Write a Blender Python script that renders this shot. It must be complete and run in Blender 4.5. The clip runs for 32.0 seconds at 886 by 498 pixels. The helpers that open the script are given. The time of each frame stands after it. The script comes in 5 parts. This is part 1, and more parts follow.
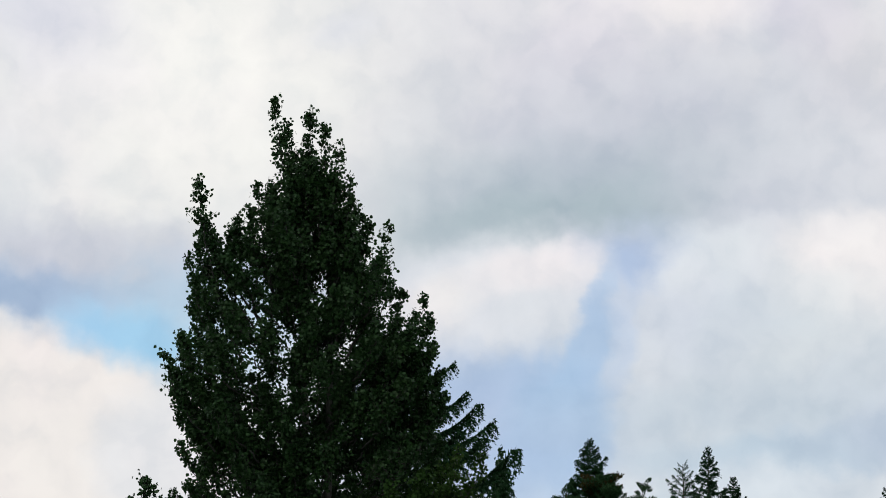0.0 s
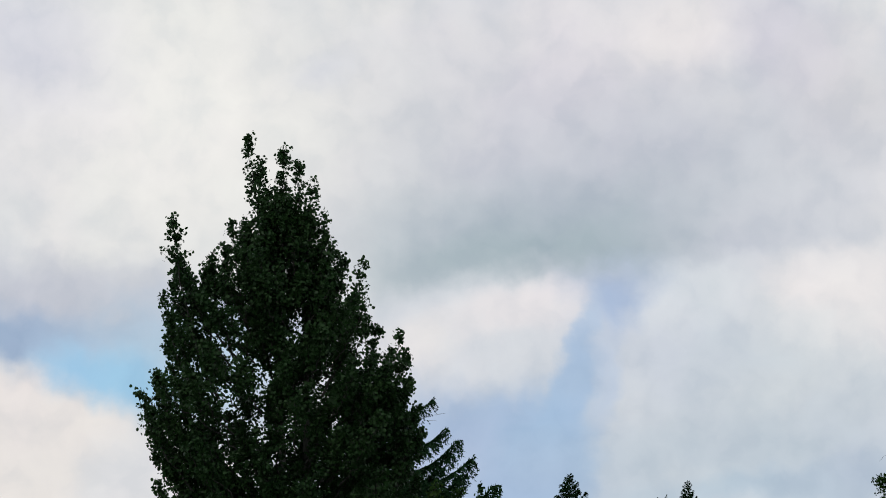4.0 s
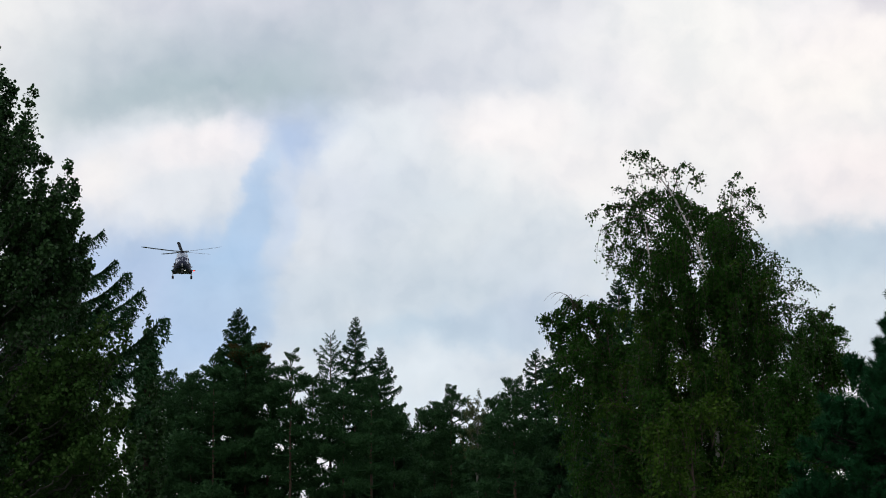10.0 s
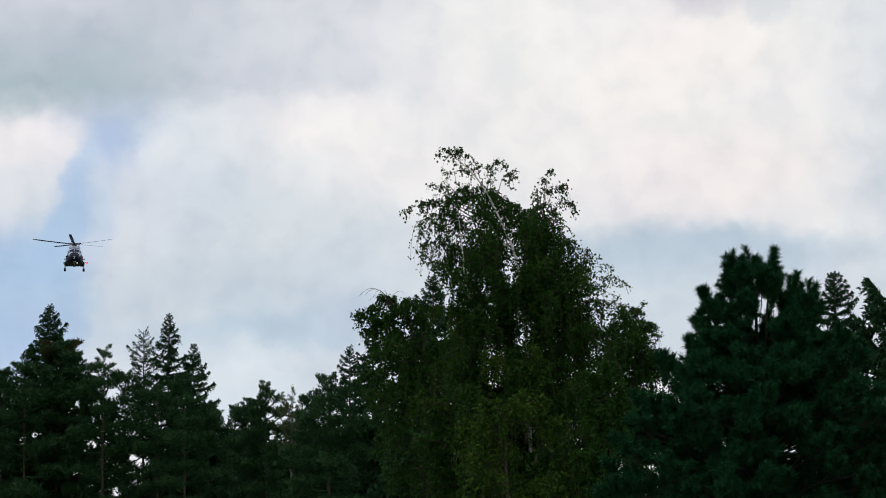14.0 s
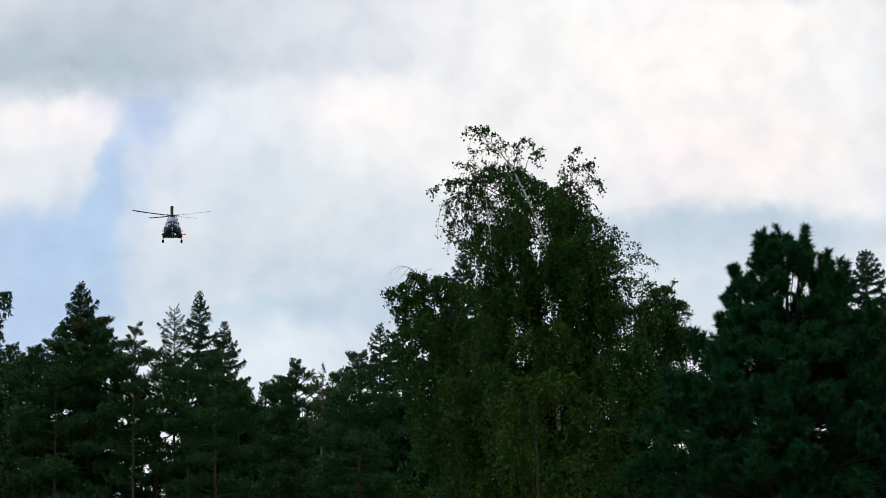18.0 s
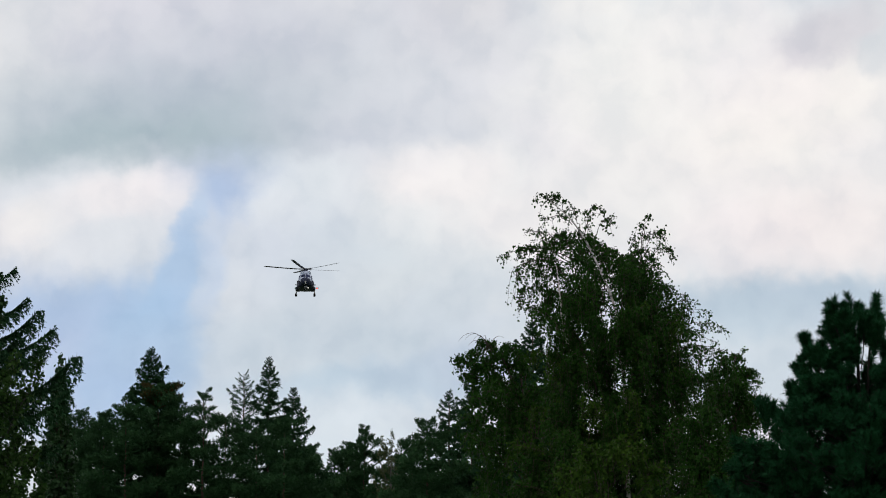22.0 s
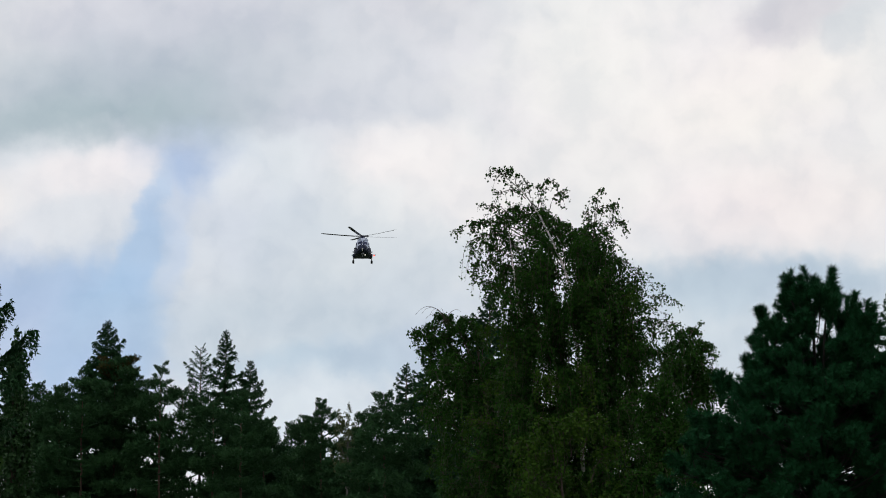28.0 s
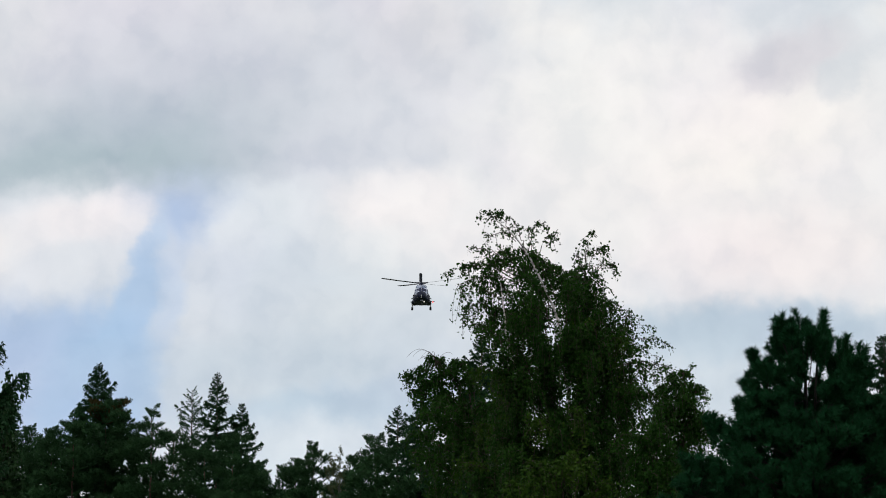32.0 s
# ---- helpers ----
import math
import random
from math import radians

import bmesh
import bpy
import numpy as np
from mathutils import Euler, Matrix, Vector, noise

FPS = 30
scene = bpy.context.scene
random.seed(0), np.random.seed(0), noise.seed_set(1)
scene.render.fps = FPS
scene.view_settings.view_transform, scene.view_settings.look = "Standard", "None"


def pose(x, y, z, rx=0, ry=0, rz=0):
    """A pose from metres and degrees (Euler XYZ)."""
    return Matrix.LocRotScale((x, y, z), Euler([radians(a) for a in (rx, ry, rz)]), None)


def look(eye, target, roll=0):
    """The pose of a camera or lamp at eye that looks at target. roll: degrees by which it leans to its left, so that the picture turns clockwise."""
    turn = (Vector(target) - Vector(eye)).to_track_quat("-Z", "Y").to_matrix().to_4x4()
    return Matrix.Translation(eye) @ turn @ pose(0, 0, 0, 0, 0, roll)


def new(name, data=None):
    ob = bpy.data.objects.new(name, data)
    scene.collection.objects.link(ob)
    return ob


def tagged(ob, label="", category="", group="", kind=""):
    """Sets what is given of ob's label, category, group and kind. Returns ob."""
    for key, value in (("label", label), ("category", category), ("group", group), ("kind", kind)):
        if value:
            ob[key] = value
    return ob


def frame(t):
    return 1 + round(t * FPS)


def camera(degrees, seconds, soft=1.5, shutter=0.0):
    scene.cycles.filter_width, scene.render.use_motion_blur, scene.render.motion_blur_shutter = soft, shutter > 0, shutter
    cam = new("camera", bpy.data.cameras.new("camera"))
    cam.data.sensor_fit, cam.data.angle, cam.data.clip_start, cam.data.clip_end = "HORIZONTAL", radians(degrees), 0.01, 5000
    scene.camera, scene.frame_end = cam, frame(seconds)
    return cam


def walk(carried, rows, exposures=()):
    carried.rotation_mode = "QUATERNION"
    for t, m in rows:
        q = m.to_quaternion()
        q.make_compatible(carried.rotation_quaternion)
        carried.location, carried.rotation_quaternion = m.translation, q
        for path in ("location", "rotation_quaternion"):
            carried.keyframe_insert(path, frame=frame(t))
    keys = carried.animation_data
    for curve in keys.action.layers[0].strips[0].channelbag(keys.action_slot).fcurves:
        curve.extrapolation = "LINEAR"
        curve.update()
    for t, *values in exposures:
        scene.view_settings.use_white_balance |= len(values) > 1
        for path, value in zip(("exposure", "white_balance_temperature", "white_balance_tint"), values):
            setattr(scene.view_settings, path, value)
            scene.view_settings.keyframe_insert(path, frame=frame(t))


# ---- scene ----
EYE = Vector((0, 0, 1.6))


def aim(yaw, pitch, roll):
    """Where the camera points: degrees to the right, up, and leaning left."""
    return Matrix.Translation(EYE) @ pose(0, 0, 0, 0, 0, -yaw) @ pose(0, 0, 0, 90 + pitch) @ pose(0, 0, 0, 0, 0, roll)


cam = camera(20, 32.0, soft=1.0)
walk(cam, [
    (0, aim(-10.382, 11.955, 0.635)),
    (0.5, aim(-10.345, 12.329, 0.484)),
    (1, aim(-10.278, 12.630, 0.583)),
    (1.5, aim(-10.238, 12.863, 0.481)),
    (2, aim(-10.189, 13.166, 0.783)),
    (2.5, aim(-10.078, 12.966, 0.565)),
    (4.5, aim(-9.869, 12.784, 0.090)),
    (5, aim(-9.824, 12.865, 0.261)),
    (5.5, aim(-9.869, 13.030, 0.298)),
    (6, aim(-9.879, 11.793, -0.325)),
    (6.5, aim(-9.919, 10.947, -0.365)),
    (7, aim(-9.958, 10.600, -0.437)),
    (7.5, aim(-9.763, 10.708, -0.213)),
    (8, aim(-8.942, 10.861, -0.191)),
    (8.5, aim(-7.300, 10.980, -0.222)),
    (9, aim(-5.537, 10.667, -0.283)),
    (9.5, aim(-3.225, 9.627, -0.224)),
    (10, aim(-2.275, 9.042, 0.020)),
    (10.5, aim(-1.333, 11.262, -0.282)),
    (11, aim(-0.937, 11.413, -0.197)),
    (11.5, aim(-0.342, 11.177, -0.255)),
    (12, aim(0.740, 10.210, -0.399)),
    (12.5, aim(1.507, 9.363, -0.376)),
    (13, aim(1.973, 9.140, -0.457)),
    (13.5, aim(2.127, 9.064, -0.432)),
    (14, aim(2.006, 8.936, -0.530)),
    (14.5, aim(1.976, 8.221, -0.453)),
    (16.5, aim(1.801, 8.841, -0.521)),
    (17, aim(1.646, 8.842, -0.440)),
    (17.5, aim(1.495, 8.625, -0.448)),
    (18, aim(1.300, 8.438, -0.347)),
    (18.5, aim(0.942, 10.042, -0.083)),
    (19, aim(0.609, 10.824, -0.022)),
    (19.5, aim(0.307, 11.485, 0.048)),
    (20, aim(0.184, 11.360, 0.034)),
    (20.5, aim(0.011, 10.754, 0.096)),
    (21, aim(-0.209, 10.241, 0.166)),
    (21.5, aim(-0.326, 9.931, 0.178)),
    (22, aim(-0.300, 9.964, 0.104)),
    (22.5, aim(-0.145, 10.036, 0.007)),
    (23, aim(-0.000, 10.000, 0.000)),
    (23.5, aim(0.098, 9.722, 0.013)),
    (24, aim(0.133, 9.254, -0.021)),
    (24.5, aim(0.131, 8.961, 0.016)),
    (25, aim(0.119, 9.089, -0.000)),
    (25.5, aim(0.127, 9.316, 0.089)),
    (27.5, aim(0.576, 9.386, 0.056)),
    (28, aim(0.692, 9.361, -0.006)),
    (28.5, aim(0.808, 9.630, 0.016)),
    (29, aim(0.921, 10.161, 0.007)),
    (29.5, aim(1.055, 10.522, -0.055)),
    (30, aim(1.111, 10.106, -0.050)),
    (30.5, aim(1.085, 9.962, -0.044)),
    (31, aim(1.043, 9.984, -0.012)),
    (31.5, aim(0.985, 10.145, -0.029)),
    (32, aim(0.888, 10.333, -0.048)),
], exposures=[(0, -0.02), (1, -0.05), (2, -0.12), (5, -0.15), (6, -0.19), (7, -0.03), (8, 0.05), (9, 0.01), (10, 0.08), (11, -0.02), (12, -0.10), (14, 0.0), (17, 0.10), (18, 0.14), (19, 0.11), (20, 0.08), (21, -0.02), (22, 0.0), (23, -0.05), (24, 0.03), (25, 0.05), (28, 0.0), (29, -0.03), (32, 0.02)])

# ---- light ----
world = bpy.data.worlds.new("overcast_sky")
scene.world = world
world.use_nodes = True
SUN_EL, SUN_AZ = 48.0, 205.0


def build_world():
    nt = world.node_tree
    nt.nodes.clear()
    out = nt.nodes.new("ShaderNodeOutputWorld")
    mix = nt.nodes.new("ShaderNodeMixShader")
    sky = nt.nodes.new("ShaderNodeTexSky")
    sky.sky_type, sky.sun_disc = "NISHITA", False
    sky.sun_elevation, sky.sun_rotation = radians(SUN_EL), radians(SUN_AZ)
    blue = nt.nodes.new("ShaderNodeBackground")
    blue.inputs[1].default_value = 0.08
    white = nt.nodes.new("ShaderNodeBackground")
    white.inputs[0].default_value, white.inputs[1].default_value = (0.80, 0.83, 0.88, 1), 0.54
    co = nt.nodes.new("ShaderNodeTexCoord")
    noi = nt.nodes.new("ShaderNodeTexNoise")
    noi.inputs["Scale"].default_value, noi.inputs["Detail"].default_value = 3.0, 6
    ramp = nt.nodes.new("ShaderNodeMapRange")
    for k, v in zip(range(1, 5), (0.38, 0.5, 0.0, 1.0)):
        ramp.inputs[k].default_value = v
    nt.links.new(co.outputs["Generated"], noi.inputs["Vector"])
    nt.links.new(noi.outputs["Fac"], ramp.inputs[0])
    nt.links.new(sky.outputs[0], blue.inputs[0])
    nt.links.new(ramp.outputs[0], mix.inputs[0])
    nt.links.new(blue.outputs[0], mix.inputs[1])
    nt.links.new(white.outputs[0], mix.inputs[2])
    nt.links.new(mix.outputs[0], out.inputs[0])


build_world()
sun = new("sun", bpy.data.lights.new("sun", "SUN"))
sun.data.energy, sun.data.angle, sun.data.color = 0.5, radians(12), (1.0, 0.95, 0.86)
sun.matrix_world = look((math.sin(radians(SUN_AZ)) * 50, math.cos(radians(SUN_AZ)) * 50, 50 * math.tan(radians(SUN_EL))), (0, 0, 0))


# ---- materials ----
def rgb(r, g, b):
    """A picture colour, 0 to 255, as a linear one."""
    return tuple(((c / 255 + 0.055) / 1.055) ** 2.4 if c > 10 else c / 255 / 12.92 for c in (r, g, b)) + (1,)


class Nodes:
    """A short hand for building node trees."""

    def __init__(self, name):
        self.mat = bpy.data.materials.new(name)
        self.mat.use_nodes = True
        self.nt = self.mat.node_tree
        self.nt.nodes.clear()
        self.out = self.nt.nodes.new("ShaderNodeOutputMaterial")

    def add(self, kind, *links, **sets):
        n = self.nt.nodes.new("ShaderNode" + kind)
        if "operation" in sets:
            n.operation = sets["operation"]
        if "rotation_type" in sets:
            n.rotation_type = sets["rotation_type"]
        if "interpolation_type" in sets:
            n.interpolation_type = sets["interpolation_type"]
        for i, v in enumerate(links):
            if v is not None:
                self.put(n.inputs[i], v)
        return n

    def put(self, sock, v):
        if isinstance(v, bpy.types.NodeSocket):
            self.nt.links.new(v, sock)
        else:
            sock.default_value = v

    def math(self, op, a, b=0.0, c=0.0):
        return self.add("Math", a, b, c, operation=op).outputs[0]

    def noise(self, co, scale, detail=4.0, rough=0.55):
        n = self.add("TexNoise", co)
        n.inputs["Scale"].default_value, n.inputs["Detail"].default_value, n.inputs["Roughness"].default_value = scale, detail, rough
        return n.outputs["Fac"]

    def ramp(self, fac, *stops):
        n = self.add("ValToRGB", fac)
        el = n.color_ramp.elements
        while len(el) < len(stops):
            el.new(0.5)
        for e, (p, c) in zip(el, stops):
            e.position, e.color = p, c
        return n.outputs[0]

    def surface(self, color, rough=0.7, metal=0.0, bump=None, strength=0.3, dist=0.01):
        p = self.add("BsdfPrincipled")
        self.put(p.inputs["Base Color"], color)
        self.put(p.inputs["Roughness"], rough)
        p.inputs["Metallic"].default_value = metal
        if bump is not None:
            b = self.add("Bump")
            b.inputs["Strength"].default_value, b.inputs["Distance"].default_value = strength, dist
            self.put(b.inputs["Height"], bump)
            self.nt.links.new(b.outputs[0], p.inputs["Normal"])
        return p


def leaf_material(name, dark, mid, light, through_light=0.25, rough=0.5, gloss=0.06):
    """Leaves that differ one by one and in patches, and let a little light through."""
    n = Nodes(name)
    geo, co = n.add("NewGeometry"), n.add("TexCoord")
    fac = n.math("ADD", n.math("MULTIPLY", geo.outputs["Random Per Island"], 0.32), n.math("MULTIPLY", n.noise(co.outputs["Object"], 1.6, 4), 0.74))
    col = n.ramp(fac, (0.15, dark), (0.55, mid), (0.95, light))
    p = n.surface(col, rough)
    p.inputs["Specular IOR Level"].default_value = gloss
    tr = n.add("BsdfTranslucent", col)
    m = n.add("MixShader", through_light, p.outputs[0], tr.outputs[0])
    n.nt.links.new(m.outputs[0], n.out.inputs[0])
    return n.mat


def bark_material(name, a, b, c, scale=9.0):
    n = Nodes(name)
    co = n.add("TexCoord").outputs["Object"]
    mp = n.add("Mapping", co)
    mp.inputs["Scale"].default_value = (1, 1, 0.25)
    f = n.noise(mp.outputs[0], scale, 6, 0.65)
    big = n.noise(co, 1.1, 3)
    col = n.ramp(n.math("ADD", n.math("MULTIPLY", f, 0.7), n.math("MULTIPLY", big, 0.3)), (0.34, a), (0.52, b), (0.7, c))
    p = n.surface(col, 0.85, bump=f, strength=0.6, dist=0.02)
    n.nt.links.new(p.outputs[0], n.out.inputs[0])
    return n.mat


def birch_bark_material():
    n = Nodes("birch_bark")
    co = n.add("TexCoord").outputs["Object"]
    mp = n.add("Mapping", co)
    mp.inputs["Scale"].default_value = (1, 1, 7)
    f = n.noise(mp.outputs[0], 2.2, 5, 0.7)
    col = n.ramp(f, (0.36, (0.03, 0.028, 0.025, 1)), (0.44, (0.45, 0.43, 0.40, 1)), (0.7, (0.66, 0.64, 0.60, 1)))
    p = n.surface(col, 0.7, bump=f, strength=0.4, dist=0.01)
    n.nt.links.new(p.outputs[0], n.out.inputs[0])
    return n.mat


def paint_material(name, color, rough=0.35, metal=0.0, grime=0.25):
    n = Nodes(name)
    co = n.add("TexCoord").outputs["Object"]
    f = n.noise(co, 2.0, 5)
    dirty = tuple(c * (1 - grime) for c in color[:3]) + (1,)
    col = n.ramp(f, (0.3, dirty), (0.62, color))
    p = n.surface(col, n.math("ADD", n.math("MULTIPLY", n.noise(co, 9, 3), 0.2), rough - 0.1), metal)
    n.nt.links.new(p.outputs[0], n.out.inputs[0])
    return n.mat


def glow_material(name, color, power):
    n = Nodes(name)
    e = n.add("Emission", color, power)
    n.nt.links.new(e.outputs[0], n.out.inputs[0])
    return n.mat


def grass_material():
    n = Nodes("meadow_grass")
    co = n.add("TexCoord").outputs["Object"]
    big, small = n.noise(co, 0.03, 4), n.noise(co, 6.0, 6, 0.7)
    col = n.ramp(n.math("ADD", n.math("MULTIPLY", big, 0.5), n.math("MULTIPLY", small, 0.5)), (0.3, (0.025, 0.045, 0.014, 1)), (0.5, (0.05, 0.085, 0.025, 1)), (0.7, (0.11, 0.12, 0.05, 1)))
    p = n.surface(col, 0.9, bump=small, strength=0.8, dist=0.08)
    n.nt.links.new(p.outputs[0], n.out.inputs[0])
    return n.mat


ASPEN_LEAF = leaf_material("aspen_leaf", (0.012, 0.040, 0.012, 1), (0.028, 0.075, 0.022, 1), (0.070, 0.140, 0.050, 1), 0.2, 0.45, 0.2)
YOUNG_LEAF = leaf_material("young_aspen_leaf", (0.018, 0.046, 0.010, 1), (0.038, 0.09, 0.02, 1), (0.090, 0.15, 0.045, 1), 0.2)
BIRCH_LEAF = leaf_material("birch_leaf", (0.012, 0.045, 0.007, 1), (0.026, 0.080, 0.012, 1), (0.056, 0.140, 0.022, 1), 0.2)
BIRCH_YELLOW = leaf_material("birch_leaf_yellow_green", (0.020, 0.056, 0.007, 1), (0.042, 0.098, 0.012, 1), (0.090, 0.16, 0.024, 1), 0.2)
PINE_NEEDLE = leaf_material("stone_pine_needle", (0.008, 0.046, 0.018, 1), (0.014, 0.075, 0.028, 1), (0.028, 0.116, 0.044, 1), 0.05, 0.55)
SPRUCE_NEEDLE = leaf_material("spruce_needle", (0.014, 0.044, 0.020, 1), (0.022, 0.066, 0.027, 1), (0.036, 0.095, 0.036, 1), 0.04, 0.6)
SCOTS_NEEDLE = leaf_material("scots_pine_needle", (0.018, 0.054, 0.022, 1), (0.030, 0.082, 0.031, 1), (0.052, 0.116, 0.043, 1), 0.05, 0.6)
RUSTY_NEEDLE = leaf_material("rusty_cone_crown", (0.03, 0.032, 0.012, 1), (0.06, 0.052, 0.018, 1), (0.10, 0.085, 0.03, 1), 0.05, 0.7)
FAR_LEAF = leaf_material("far_broadleaf", (0.05, 0.07, 0.03, 1), (0.09, 0.115, 0.05, 1), (0.15, 0.17, 0.08, 1), 0.15)
LIMB_BARK = bark_material("aspen_limb_bark", (0.03, 0.03, 0.026, 1), (0.06, 0.06, 0.052, 1), (0.10, 0.10, 0.088, 1))
GREY_BARK = bark_material("aspen_bark", (0.05, 0.05, 0.042, 1), (0.11, 0.11, 0.095, 1), (0.20, 0.20, 0.175, 1))
BROWN_BARK = bark_material("spruce_bark", (0.03, 0.022, 0.016, 1), (0.075, 0.055, 0.04, 1), (0.13, 0.10, 0.08, 1))
RED_BARK = bark_material("scots_pine_bark", (0.03, 0.02, 0.014, 1), (0.075, 0.048, 0.032, 1), (0.13, 0.08, 0.05, 1))
BIRCH_BARK = birch_bark_material()
PINE_TWIG = bark_material("pine_twig", (0.010, 0.010, 0.008, 1), (0.018, 0.016, 0.013, 1), (0.032, 0.028, 0.022, 1))
TWIG = bark_material("birch_twig", (0.03, 0.02, 0.016, 1), (0.06, 0.04, 0.03, 1), (0.09, 0.065, 0.05, 1))


# ---- sky backdrop: a bank of clouds that drifts slowly ----
def cloud_material():
    n = Nodes("cloud_bank")
    co = n.add("TexCoord").outputs["Object"]
    d = n.add("VectorMath", co, operation="NORMALIZE").outputs[0]
    xyz = n.add("SeparateXYZ", d)
    deg = 180 / math.pi
    az = n.math("MULTIPLY", n.math("ARCTAN2", xyz.outputs[0], xyz.outputs[1]), deg)
    el = n.math("MULTIPLY", n.math("ARCSINE", xyz.outputs[2]), deg)
    flat = n.add("CombineXYZ", az, el, 0.0).outputs[0]

    def warp(scale, amount):
        w = n.add("TexNoise", flat)
        w.inputs["Scale"].default_value, w.inputs["Detail"].default_value = scale, 8
        off = n.add("VectorMath", w.outputs["Color"], (0.5, 0.5, 0.5), operation="SUBTRACT").outputs[0]
        return n.add("VectorMath", off, (amount, amount, 0), operation="MULTIPLY").outputs[0]

    bent = n.add("VectorMath", flat, warp(0.45, 0.9), operation="ADD").outputs[0]
    bent = n.add("VectorMath", bent, warp(1.7, 0.7), operation="ADD").outputs[0]
    base = n.ramp(n.noise(flat, 0.35, 5, 0.5), (0.3, rgb(200, 209, 218)), (0.5, rgb(218, 223, 229)), (0.7, rgb(238, 237, 236)))
    sky = [base]

    def over(colour, a, e, ra, re, turn, soft, share):
        """An oval of cloud or clear sky laid over what is there: colour, centre and radii in degrees, turn, softness of its rim, share."""
        v = n.add("VectorMath", bent, (a, e, 0), operation="SUBTRACT").outputs[0]
        v = n.add("VectorRotate", v, rotation_type="Z_AXIS")
        v.inputs["Angle"].default_value = radians(-turn)
        v = n.add("VectorMath", v.outputs[0], (1 / ra, 1 / re, 0), operation="MULTIPLY").outputs[0]
        r = n.add("VectorMath", v, operation="LENGTH").outputs["Value"]
        m = n.add("MapRange", r, 1.0 + 0.6 * soft, 1.0 - 0.9 * soft, 0.0, share, interpolation_type="SMOOTHSTEP").outputs[0]
        sky[0] = n.add("MixRGB", m, sky[0], rgb(*colour)).outputs[0]

    clouds(over)
    # fine wisps, lighter and darker
    wisp = n.math("ADD", n.math("MULTIPLY", n.noise(bent, 1.1, 7, 0.52), 0.6), n.math("MULTIPLY", n.noise(flat, 0.55, 4, 0.5), 0.4))
    shade = n.ramp(wisp, (0.36, (0.90, 0.92, 0.94, 1)), (0.5, (1.0, 1.0, 1.0, 1)), (0.64, (1.06, 1.055, 1.045, 1)))
    col = n.add("MixRGB", 0.75, sky[0], shade)
    col.blend_type = "MULTIPLY"
    tint = n.ramp(n.noise(flat, 0.22, 3), (0.35, (0.98, 1.0, 0.99, 1)), (0.5, (1.0, 1.0, 1.0, 1)), (0.65, (1.0, 0.972, 1.01, 1)))
    hue = n.add("MixRGB", 0.45, col.outputs[0], tint)
    hue.blend_type = "MULTIPLY"
    e = n.add("Emission", hue.outputs[0], 1.0)
    n.nt.links.new(e.outputs[0], n.out.inputs[0])
    return n.mat


